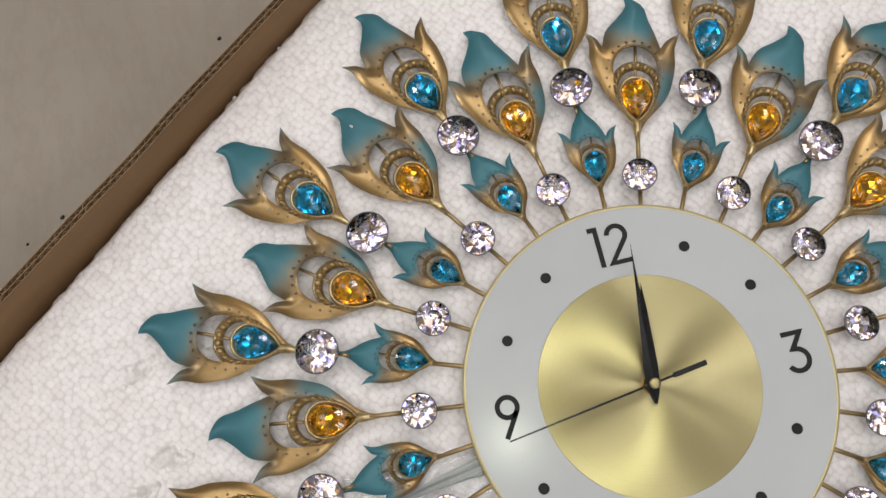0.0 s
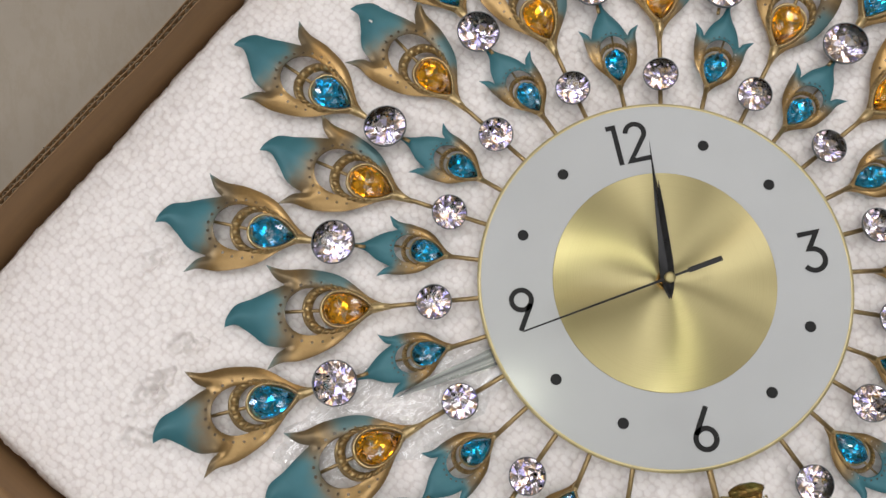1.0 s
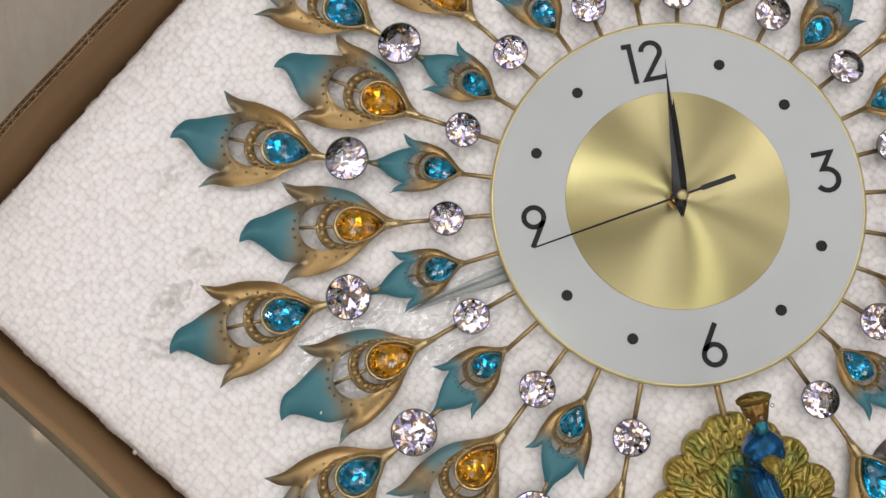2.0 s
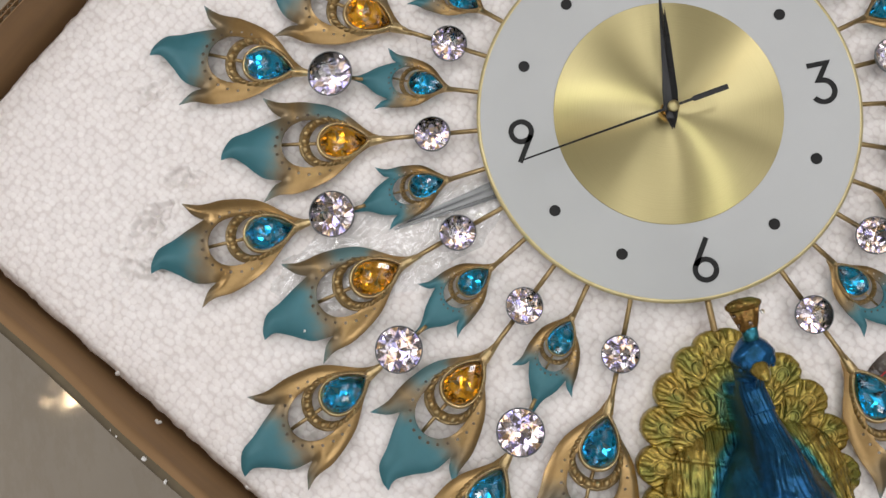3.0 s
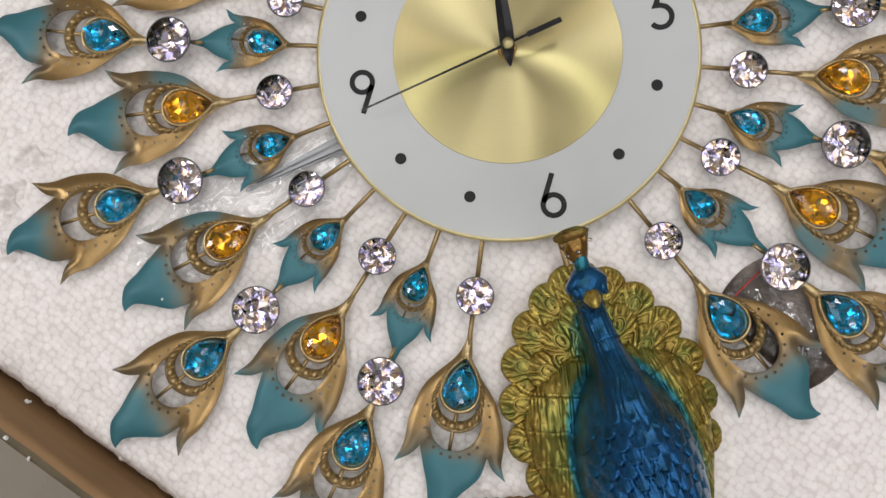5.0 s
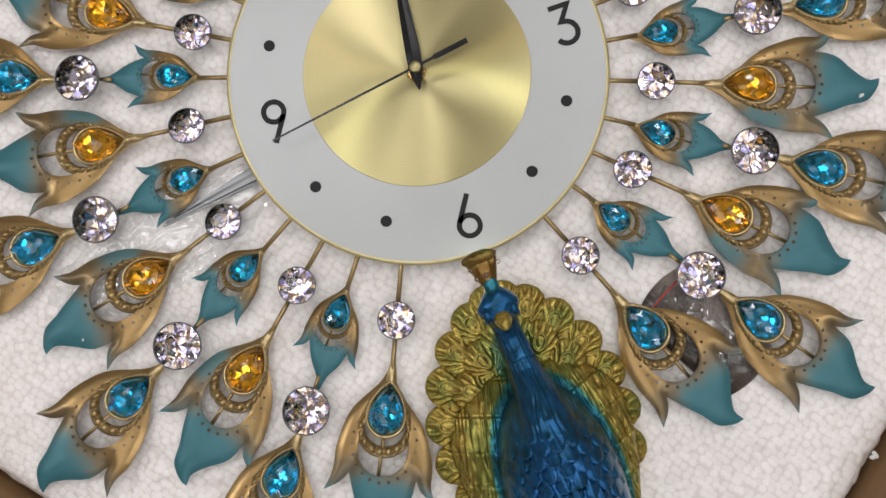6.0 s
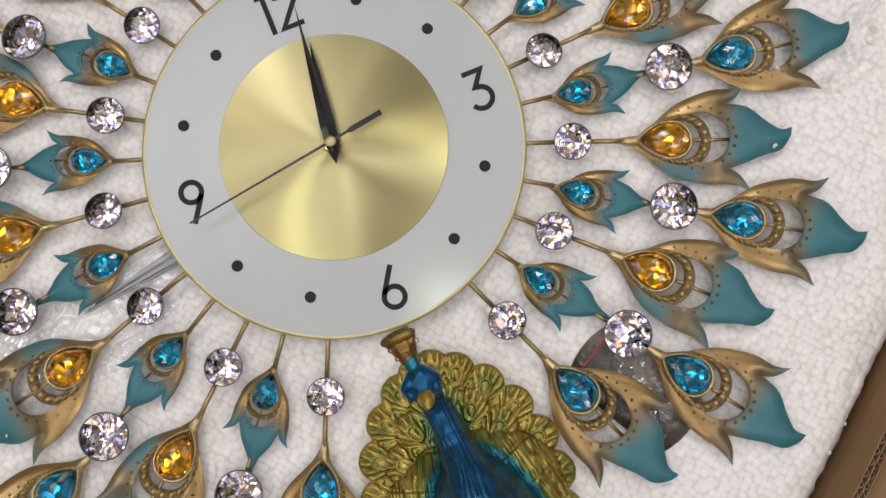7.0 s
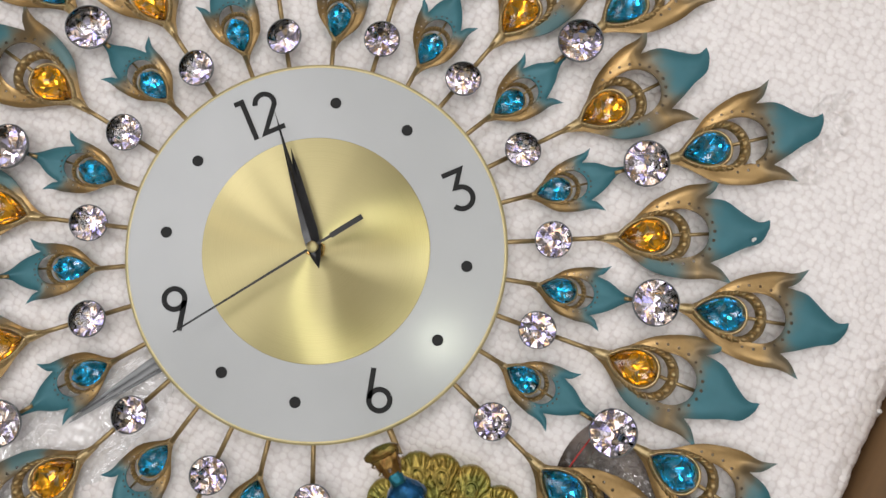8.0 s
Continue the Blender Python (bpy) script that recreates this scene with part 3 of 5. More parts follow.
def foam_sheet():
    n = 760
    s, t = np.meshgrid(np.linspace(0, 1, n + 1), np.linspace(0, 1, n + 1), indexing="ij")
    x, y = X0 + (X1 - X0) * s, Y0 + (Y1 - Y0) * t
    d1, d2, tone = bead_field(x, y, 0.0046, 3)
    z = 0.0001 * np.sqrt(np.clip(1 - (d1 / 0.86) ** 2, 0.02, 1)) + 0.00008 * tone - 0.0002
    outer = np.clip(1 - np.minimum(np.minimum(x - X0, X1 - x), np.minimum(y - Y0, Y1 - y)) / 0.07, 0, 1)
    z += outer * (0.0006 * np.sqrt(np.clip(1 - (d1 / 0.86) ** 2, 0.02, 1)) + 0.0004 * tone - 0.0005)
    # knocks and scrapes round the clock
    r = np.hypot(x, y)
    rough = np.clip((smooth_noise(x, y, 0.03, 5) - 0.52) * 4, 0, 1) * np.clip((r - 0.2) / 0.1, 0, 1)
    rough = rough * np.clip((0.42 - r) / 0.06, 0, 1)
    z -= rough * 0.0030 * smooth_noise(x, y, 0.0065, 6) * smooth_noise(x, y, 0.016, 7) * 2
    z += 0.0012 * (smooth_noise(x, y, 0.09, 8) - 0.5)
    # torn, grubby dents beside the feathers' tips
    scuff = np.zeros(x.shape)
    ct, st = math.cos(radians(TURN)), math.sin(radians(TURN))
    for wx, wy, size, way in ((-0.3500, -0.0056, 0.0046, 46), (-0.3560, -0.0306, 0.0040, -4), (-0.3196, 0.0246, 0.0034, -14), (-0.3325, 0.0867, 0.0036, 36), (-0.3385, 0.0019, 0.0034, 51),
                              (0.3511, -0.0455, 0.0036, 0), (0.3523, -0.0577, 0.0034, 80), (0.3338, -0.0688, 0.0040, 10), (0.3127, -0.0812, 0.0030, -10)):
        px, py = x * ct - y * st - wx, x * st + y * ct - wy
        a = radians(way)
        p, q = (px * math.cos(a) + py * math.sin(a)) / 2.1, -px * math.sin(a) + py * math.cos(a)
        d = np.hypot(p, q) / (1.55 * size) + 1.1 * (smooth_noise(x, y, 0.004, 51) - 0.5)
        scuff = np.maximum(scuff, np.clip(1.5 * (1.1 - d), 0, 1) * np.clip(3.0 * smooth_noise(x, y, 0.0026, 53) - 1.0, 0, 0.75))
        z -= 0.0052 * np.clip(1.15 - d, 0, 1) ** 0.5 * (0.4 + smooth_noise(x, y, 0.003, 52))
    # the clock's own bed is pressed in a little
    z -= 0.0012 * np.clip((0.35 - r) / 0.05, 0, 1)
    # rounded, crumbly edge
    gap = np.minimum(np.minimum(x - X0, X1 - x), np.minimum(y - Y0, Y1 - y))
    z -= 0.006 * np.clip(1 - gap / 0.008, 0, 1) ** 2
    bite = 0.0022 * (smooth_noise(x, y, 0.008, 9) - 0.4) + 0.0010 * tone
    for near, sign, axis in ((x - X0, 1, 0), (X1 - x, -1, 0), (y - Y0, 1, 1), (Y1 - y, -1, 1)):
        pull = sign * bite * np.clip(1 - near / 0.006, 0, 1)
        if axis == 0:
            x = x + pull
        else:
            y = y + pull
    verts = np.stack([x, y, FOAM + 0.0004 + z], axis=-1).reshape(-1, 3)
    k = np.arange((n + 1) * (n + 1)).reshape(n + 1, n + 1)
    quads = np.stack([k[:-1, :-1], k[1:, :-1], k[1:, 1:], k[:-1, 1:]], axis=-1).reshape(-1, 4)
    rim = np.concatenate([k[:-1, 0], k[-1, :-1], k[:0:-1, -1], k[0, :0:-1]])
    m = len(verts)
    low = verts[rim].copy()
    low[:, 2] = 0.0085
    verts = np.concatenate([verts, low])
    j = np.arange(len(rim))
    walls = np.stack([rim[j], m + j, m + (j + 1) % len(rim), rim[(j + 1) % len(rim)]], axis=-1)
    quads = np.concatenate([quads, walls])
    me = bpy.data.meshes.new("foam_sheet")
    me.vertices.add(len(verts))
    me.vertices.foreach_set("co", verts.astype(np.float32).ravel())
    me.loops.add(quads.size)
    me.loops.foreach_set("vertex_index", quads.astype(np.int32).ravel())
    me.polygons.add(len(quads))
    me.polygons.foreach_set("loop_start", np.arange(0, quads.size, 4, dtype=np.int32))
    me.polygons.foreach_set("use_smooth", np.full(len(quads), True))
    me.materials.append(M_FOAM)
    me.update(calc_edges=True)
    me.validate()
    sa = me.attributes.new("scuff", "FLOAT", "POINT")
    sa.data.foreach_set("value", np.concatenate([scuff.ravel(), np.zeros(len(verts) - scuff.size)]).astype(np.float32))
    at = me.attributes.new("bead", "FLOAT", "POINT")
    at.data.foreach_set("value", np.concatenate([tone.ravel(), np.full(len(rim), 0.5)]).astype(np.float32))
    return me


thing("foam_sheet", CARTON, "white expanded polystyrene sheet filling the cardboard box, scuffed", "foam", me=foam_sheet())

# loose beads along the torn edge of the sheet
rnd = random.Random(11)
bm = bmesh.new()
for side in range(4):
    a, b = ((X0, X1) if side % 2 else (Y0, Y1))
    for _ in range(60):
        s = rnd.uniform(a, b)
        off = rnd.uniform(-0.0042, -0.0012)
        z = FOAM - rnd.uniform(0.0035, 0.014)
        px, py = ((X0 - off, s), (s, Y0 - off), (X1 + off, s), (s, Y1 + off))[side]
        r = rnd.uniform(0.0012, 0.0020)
        ball(bm, (px, py, z), r, r * rnd.uniform(0.8, 1.2), r * rnd.uniform(0.8, 1.1), rnd.uniform(0, 3), 4, 7)
thing("edge_beads", CARTON, "loose polystyrene beads along the sheet's torn edge", "foam beads", kind="stuff", me=bm_mesh("edge_beads", bm, [M_CRUMB]))


def crumb(seed, size):
    r = random.Random(seed)
    bm = bmesh.new()
    for _ in range(4):
        q = size * r.uniform(0.35, 0.6)
        ball(bm, (r.uniform(-1, 1) * size * 0.6, r.uniform(-1, 1) * size * 0.35, q * 0.9), q, q * 0.85, q, r.uniform(0, 3), 4, 7)
    return bm_mesh("foam_crumb", bm, [M_CRUMB])


RIMZ = RIM - 0.0002
for i, (cx, cy, cz, size) in enumerate(((-0.357, -0.150, RIMZ, 0.0026), (-0.371, -0.133, RIMZ, 0.0014), (-0.346, -0.166, RIMZ, 0.0018), (-0.3745, -0.129, RIMZ, 0.0011),
                                        (0.213, -0.294, FOAM - 0.004, 0.0042), (0.187, -0.314, FOAM + 0.006, 0.0034), (-0.424, -0.036, FOAM - 0.004, 0.0018), (-0.360, -0.130, FOAM - 0.004, 0.003))):
    thing("foam_crumb", pose(cx, cy, cz, 0, 0, 50 * i), "small white crumb of polystyrene on the cardboard", "foam crumb", "foam crumbs", me=crumb(i, size))


# ---- the wall clock ----
clock = thing("wall_clock", pose(0, 0, FOAM), "gold and teal peacock wall clock with crystal feathers, lying on foam", "clock")
FACE = DIAL - FOAM            # the dial's face above the foam
R_DIAL, R_DISC, R_DOT = 0.1218, 0.0725, 0.0962

bm = bmesh.new()
lathe(bm, [(0, FACE - 0.003), (R_DIAL - 0.0015, FACE - 0.003), (R_DIAL - 0.0015, FACE - 0.0006), (R_DIAL - 0.002, FACE), (0, FACE)], 160)
dial = part("dial", bm_mesh("dial", bm, [M_DIAL], False), clock, None, "satin silver-white round dial")
bm = bmesh.new()
lathe(bm, [(R_DIAL - 0.0018, FACE - 0.0034), (R_DIAL, FACE - 0.0031), (R_DIAL, FACE - 0.0009), (R_DIAL - 0.0016, FACE + 0.0003), (R_DIAL - 0.0024, FACE + 0.0002), (R_DIAL - 0.0024, FACE - 0.001)], 160)
part("rim", bm_mesh("rim", bm, [M_EDGE]), dial, None, "thin pale gold rim")
bm = bmesh.new()
lathe(bm, [(R_DISC, 0.0001), (R_DISC - 0.0002, 0.0003), (0.0, 0.0003)], 160)
part("centre_disc", bm_mesh("centre_disc", bm, [M_SPUN], False), dial, pose(0, 0, FACE), "spun brass centre disc")
bm = bmesh.new()
lathe(bm, [(0, 0.0005), (0.052, 0.0005), (0.052, FACE - 0.0032), (0, FACE - 0.0032)], 48)
part("movement_case", bm_mesh("movement_case", bm, [M_BLACK], False), clock)

# hour dots and numerals, printed on the dial
bm = bmesh.new()
lathe(bm, [(0.0036, 0.0), (0.0036, 0.0003), (0, 0.0003)], 24)
dot = bm_mesh("hour_dot", bm, [M_PRINT], False)
for hour in (1, 2, 4, 5, 7, 8, 10, 11):
    part("hour_dot", dot, dial, pose(R_DOT * math.sin(radians(30 * hour)), R_DOT * math.cos(radians(30 * hour)), FACE + 0.0001))

STROKE = 0.0033


def numeral(name, strokes, x, y):
    bm = bmesh.new()
    for s in strokes:
        ribbon(bm, [(px / 1000, py / 1000) for px, py in s], STROKE, 0.0, 0.0003)
    part(name, bm_mesh(name, bm, [M_PRINT], False), dial, pose(x, y, FACE + 0.0001))


SIX = [arc(0, -6.0, 6.5, 0, 360, 40), [(4.6, 13.6), (-5.6, -2.6)]]
numeral("numeral_twelve", [[(-13.2, 12.7), (-8.1, 12.7), (-8.1, -14.0)],
                           arc(5.3, 6.3, 6.2, 172, -38, 24) + [(-1.5, -12.5), (12.1, -12.5)]], 0.0002, 0.0954)
numeral("numeral_three", [[(-6.8, 12.3), (5.7, 12.3), (-1.6, 2.1)] + arc(-0.4, -5.3, 7.1, 82, -152, 26)], 0.0985, -0.0012)
numeral("numeral_six", SIX, 0.0004, -0.0968)
numeral("numeral_nine", [[(-px, -py) for px, py in s] for s in SIX], -0.0938, 0.0002)


# hands
def hand(name, tip, tail, wide, at, lift, z, thick, ridge, slim=0.0010):
    """A lance-shaped hand of that length, widest at the distance at from its hub, with a pointed tail."""
    bm = bmesh.new()
    out = [(0, tip), (-slim, tip * 0.72), (-wide, at), (-wide * 0.95, 0.002), (-wide * 0.62, -0.006), (0, -tail),
           (wide * 0.62, -0.006), (wide * 0.95, 0.002), (wide, at), (slim, tip * 0.72)]
    lo = [bm.verts.new((x, y, 0)) for x, y in out]
    hi = [bm.verts.new((x, y, thick * 0.4)) for x, y in out]
    top = [bm.verts.new((0, y, thick + ridge)) for y in (-tail * 0.5, 0.004, at, tip * 0.72)]
    n = len(out)
    bm.faces.new(lo[::-1])
    for i in range(n):
        bm.faces.new((lo[i], lo[(i + 1) % n], hi[(i + 1) % n], hi[i]))
    left = [hi[0], hi[1], hi[2], hi[3], hi[4], hi[5]]
    right = [hi[0], hi[9], hi[8], hi[7], hi[6], hi[5]]
    for side in (left, right):
        fs = [(side[0], side[1], top[3]), (side[1], side[2], top[2], top[3]), (side[2], side[3], top[1], top[2]), (side[3], side[4], top[0], top[1]), (side[4], side[5], top[0])]
        for f in fs:
            bm.faces.new(f)
    part(name, bm_mesh(name, bm, [M_BLACK], False), clock, pose(0, -0.0006, z, 0, 0, lift), "black lacquered hand")


hand("hour_hand", 0.0668, 0.013, 0.0048, 0.012, -9.3, FACE + 0.0080, 0.0006, 0.0004, 0.0021)
hand("minute_hand", 0.0935, 0.0135, 0.0044, 0.011, -6.6, FACE + 0.0108, 0.0006, 0.0013)
bm = bmesh.new()
prism(bm, [(-0.099, -0.0005), (-0.099, 0.0005), (0.0, 0.0008), (0.0125, 0.0008), (0.0135, 0.0017), (0.036, 0.0017), (0.036, -0.0017), (0.0135, -0.0017), (0.0125, -0.0008), (0.0, -0.0008)], 0, 0.0006)
part("second_hand", bm_mesh("second_hand", bm, [M_BLACK], False), clock, pose(0, -0.0003, FACE + 0.0138, 0, 0, 8.6), "thin black second hand with a broad tail")
bm = bmesh.new()
lathe(bm, [(0.0036, 0), (0.0036, 0.0013), (0.0031, 0.0018), (0, 0.0018)], 32)
part("hand_cap", bm_mesh("hand_cap", bm, [M_SPUN]), clock, pose(0, -0.0004, FACE + 0.0142), "small brass cap")
bm = bmesh.new()
lathe(bm, [(0.0064, 0.0), (0.0064, 0.0022), (0.0056, 0.003), (0.0036, 0.003), (0.0034, 0.0145), (0, 0.0145)], 6)
part("centre_nut", bm_mesh("centre_nut", bm, [M_BRASS], False), clock, pose(0, -0.0004, FACE + 0.0003), "polished brass hexagon nut")


# ---- feathers ----
WIDEN = 1.07


def spline(runs, step=0.0011):
    """A closed outline of smooth runs, which meet in sharp corners."""
    out = []
    for run in runs:
        p = [Vector((q[0], (q[1] - 1.5) * WIDEN + 1.5)) / 1000 for q in run]
        p = [2 * p[0] - p[1]] + p + [2 * p[-1] - p[-2]]
        for a, b, c, d in zip(p, p[1:], p[2:], p[3:]):
            n = max(2, int((c - b).length / step))
            for i in range(n):
                t = i / n
                q = 0.5 * (2 * b + (c - a) * t + (2 * a - 5 * b + 4 * c - d) * t * t + (3 * b - a - 3 * c + d) * t ** 3)
                out.append((q.x, q.y))
    return out


LOBE_A, NOTCH_A, TIP, NOTCH_B, LOBE_B = (80.5, -30.5), (68, -17.2), (109, 7.2), (68, 22.2), (80.5, 35)
OUTLINE = spline([
    [(0, -1.5), (11, -6.4), (30, -20.6), (51, -26.2), (68, -26.8), LOBE_A],
    [LOBE_A, (74.5, -21.8), NOTCH_A],
    [NOTCH_A, (79, -13.6), (90, -9.5), (101.4, -6.2), (107.4, 1.0), TIP],
    [TIP, (101.4, 6.2), (92.5, 11.4), (81, 19.8), NOTCH_B],
    [NOTCH_B, (74.5, 26.2), LOBE_B],
    [LOBE_B, (71, 31.2), (56, 30.0), (35, 22.0), (18, 8.6), (8, 2.8), (0, 1.5)],
])
SMALL_OUTLINE = spline([
    [(0, -1.5), (11, -6.4), (30, -20.6), (51, -25.2), (68, -25.8), LOBE_A],
    [LOBE_A, (74.5, -20.8), NOTCH_A],
    [NOTCH_A, (79, -12.6), (89, -7.0), (98, -0.4), (107, 4.4), (119, 6.4), (120, 8.6)],
    [(120, 8.6), (107, 9.8), (97, 11.8), (83, 18.6), NOTCH_B],
    [NOTCH_B, (74.5, 26.2), LOBE_B],
    [LOBE_B, (71, 31.2), (56, 29.0), (35, 22.0), (18, 8.6), (8, 2.8), (0, 1.5)],
])
OPENING = [(u, v + 0.0008) for u, v in drop(0.013, 0.0675, 0.0158, 64)]


def ring_of_holes():
    out = []
    for i in range(15):
        a = radians(-118 + 236 * i / 14)
        r = 0.00122 - 0.00042 * abs(i - 7) / 7
        cu, cv = 0.0475 + 0.0238 * math.cos(a), 0.0012 + 0.0200 * math.sin(a)
        out.append([(cu + r * math.cos(k * math.pi / 4), cv + r * math.sin(k * math.pi / 4)) for k in range(8)])
    return out


def feather_plate(mat, outline):
    """The pressed sheet-metal leaf: domed, with a lip round its opening and a row of punched holes."""
    holes = [OPENING] + ring_of_holes()
    g = 0.0021
    grid = np.array([(i * g, k * g * 0.9 + (i % 2) * g * 0.45) for i in range(0, 58) for k in range(-18, 20)])
    ok = inside(grid, outline) & (edge_gap(grid, outline) > 0.0009)
    for h in holes:
        ok &= ~inside(grid, h)
        ok &= edge_gap(grid, h) > 0.0006
    v, f = fill(outline, holes, [tuple(p) for p in grid[ok]])
    d_out, d_in = edge_gap(v, outline), edge_gap(v, OPENING)
    dome = 0.0036 * (1 - np.exp(-d_out / 0.0055)) + 0.0006 * np.exp(-(d_in / 0.0009) ** 2)
    ridge = 0.0006 * np.exp(-((v[:, 1] - 0.0045) / 0.006) ** 2) * np.clip((v[:, 0] - 0.07) / 0.02, 0, 1)
    z = dome + ridge - 0.0012 * np.clip((v[:, 0] - 0.085) / 0.02, 0, 1)
    top = np.column_stack([v, z])
    low = np.column_stack([v, z - 0.0008])
    n = len(v)
    edges = {}
    for t in f:
        for a, b in ((t[0], t[1]), (t[1], t[2]), (t[2], t[0])):
            edges[(a, b)] = edges.get((a, b), 0) + 1
    walls = [(2 * n + b, 2 * n + a, 3 * n + a, 3 * n + b) for a, b in edges if (b, a) not in edges]
    faces = [tuple(t) for t in f] + [tuple(n + t[::-1]) for t in f] + walls
    return mesh_of("feather_plate", np.concatenate([top, low, top, low]), faces, [mat])


def punch_marks():
    """The dark floors of the larger punched marks, a little under the leaf's surface."""
    out = []
    for h in ring_of_holes()[4:11]:
        bm = bmesh.new()
        c = np.mean(h, axis=0)
        deep = 0.0036 * (1 - math.exp(-float(edge_gap(np.array([c]), OUTLINE)[0]) / 0.0055)) - 0.0007
        prism(bm, [tuple(c + (np.array(p) - c) * 1.08) for p in h], deep - 0.0003, deep)
        out.append(bm_mesh("punch_mark", bm, [M_DOT], False))
    return out


def band(outer, inner, height, z, mat, steps=7):
    """A rounded band between two outlines with equal counts of points."""
    rows = []
    for k in range(steps + 1):
        s = k / steps
        rows.append([(a[0] * (1 - s) + b[0] * s, a[1] * (1 - s) + b[1] * s, z + height * math.sin(math.pi * s) ** 0.6) for a, b in zip(outer, inner)])
    n = len(outer)
    verts = [p for row in rows for p in row]
    faces = [(k * n + i, k * n + (i + 1) % n, (k + 1) * n + (i + 1) % n, (k + 1) * n + i) for k in range(steps) for i in range(n)]
    faces += [((i + 1) % n, i, steps * n + i, steps * n + (i + 1) % n) for i in range(n)]
    return verts, faces


def solid_band(name, outer, inner, height, z, mat):
    verts, faces = band(outer, inner, height, z, mat)
    bm = bmesh.new()
    vs = [bm.verts.new(v) for v in verts]
    for f in faces:
        bm.faces.new([vs[i] for i in f])
    return bm_mesh(name, bm, [mat])


def rope(outer, inner, coarse):
    """A string of barrel-shaped beads that fills the inner part of a tapering band."""
    n, rows, phase, last = len(outer), [], 0.0, None
    for a, b in zip(outer, inner):
        mid, w = ((a[0] + b[0]) / 2, (a[1] + b[1]) / 2), math.hypot(a[0] - b[0], a[1] - b[1])
        if last:
            phase += math.hypot(mid[0] - last[0], mid[1] - last[1]) / max(0.0017, min(coarse, w * 0.86))
        last = mid
        swell = abs(math.sin(math.pi * phase)) ** 0.8
        high = min(0.0034, 0.75 * w) * (0.32 + 0.68 * swell)
        row = []
        for k in range(9):
            f = 0.56 - 0.5 * math.cos(math.pi * k / 8) * (0.54 + 0.22 * swell)
            row.append((a[0] * (1 - f) + b[0] * f, a[1] * (1 - f) + b[1] * f, 0.0017 + high * math.sin(math.pi * k / 8)))
        rows.append(row)
    verts = [p for row in rows for p in row]
    faces = [(i * 9 + k, (i + 1) % n * 9 + k, (i + 1) % n * 9 + k + 1, i * 9 + k + 1) for i in range(n) for k in range(8)]
    return mesh_of("beading", verts, faces, [M_BEAD])


def beaded_arch(outer, inner, coarse):
    """The teardrop frame round the stone and the string of beads that lies in it."""
    arch = solid_band("beaded_arch", drop(*outer, 72, 0.85), drop(*inner, 72, 0.85), 0.0008, 0.0013, M_BEAD)
    return arch, rope(drop(*outer, 420, 0.85), drop(*inner, 420, 0.85), coarse)


def stone(u0, u1, hw, z0, rise, glass, foil):
    """A cut teardrop: lozenge facets over a shallow dome, and a pointed back of larger facets lined with foil."""
    rim = drop(u0, u1, hw, 30, 0.7)
    cu, a, b = u0 + (u1 - u0) * 0.60, (u1 - u0) * 0.72, hw * 1.25
    k = 0.150

    def dome(u, v):
        return z0 + 0.0011 + rise * max(0.0, 1 - ((u - cu) / a) ** 2 - (v / b) ** 2)
    arr = np.array([(cu + (i + j + 0.35) * k * a, (i - j + 0.2) * k * b) for i in range(-9, 10) for j in range(-9, 10)])
    ok = inside(arr, rim) & (edge_gap(arr, rim) > 0.0009)
    v, f = fill(rim, [], [tuple(p) for p in arr[ok]])
    gap = edge_gap(v, rim)
    verts = [(u, w, dome(u, w) if g > 1e-5 else z0 + 0.0008) for (u, w), g in zip(v, gap)]
    faces, idx = [tuple(t) for t in f], [0] * len(f)
    n = len(verts)
    verts += [(u, w, z0 + 0.0007) for u, w in rim]
    verts += [(cu + (rim[3 * i + 1][0] - cu) * 0.56, rim[3 * i + 1][1] * 0.56, z0 - 0.0026) for i in range(10)]
    verts += [(cu - 0.0035, 0, z0 - 0.0044), (cu + 0.0015, 0, z0 - 0.0044)]
    m, c0, c1 = n + 30, n + 40, n + 41
    back = []
    for i in range(10):
        p, q = m + i, m + (i + 1) % 10
        r = [n + (3 * i + o) % 30 for o in range(5)]
        back += [(r[0], r[1], p), (r[1], r[2], p), (r[2], r[3], p), (r[3], q, p)]
        back.append((p, q, c0 if verts[p][0] + verts[q][0] < 2 * cu else c1))
    for i in range(10):
        p, q = m + i, m + (i + 1) % 10
        if (verts[p][0] - cu) * (verts[q][0] - cu) < 0:
            back.append((c0, c1, p))
    faces += back
    idx += [1] * len(back)
    return mesh_of("stone", verts, faces, [glass, foil], idx, smooth=False)


def stem():
    bm = bmesh.new()
    tube(bm, [(0.040, 0.0003, 0.0004), (0.056, 0.0, 0.0006), (0.0695, 0.0, 0.0009)], 0.0012, 8)
    return bm_mesh("stem", bm, [M_ROD])


def collar():
    bm = bmesh.new()
    tube(bm, [(-0.0050, 0, 0.0026), (-0.002, 0, 0.0025), (0.002, 0, 0.0020), (0.008, 0.0002, 0.0008), (0.013, 0.0005, -0.0014)], [0.0015, 0.0019, 0.0026, 0.0034, 0.0034], 14)
    return bm_mesh("collar", bm, [M_GOLD])


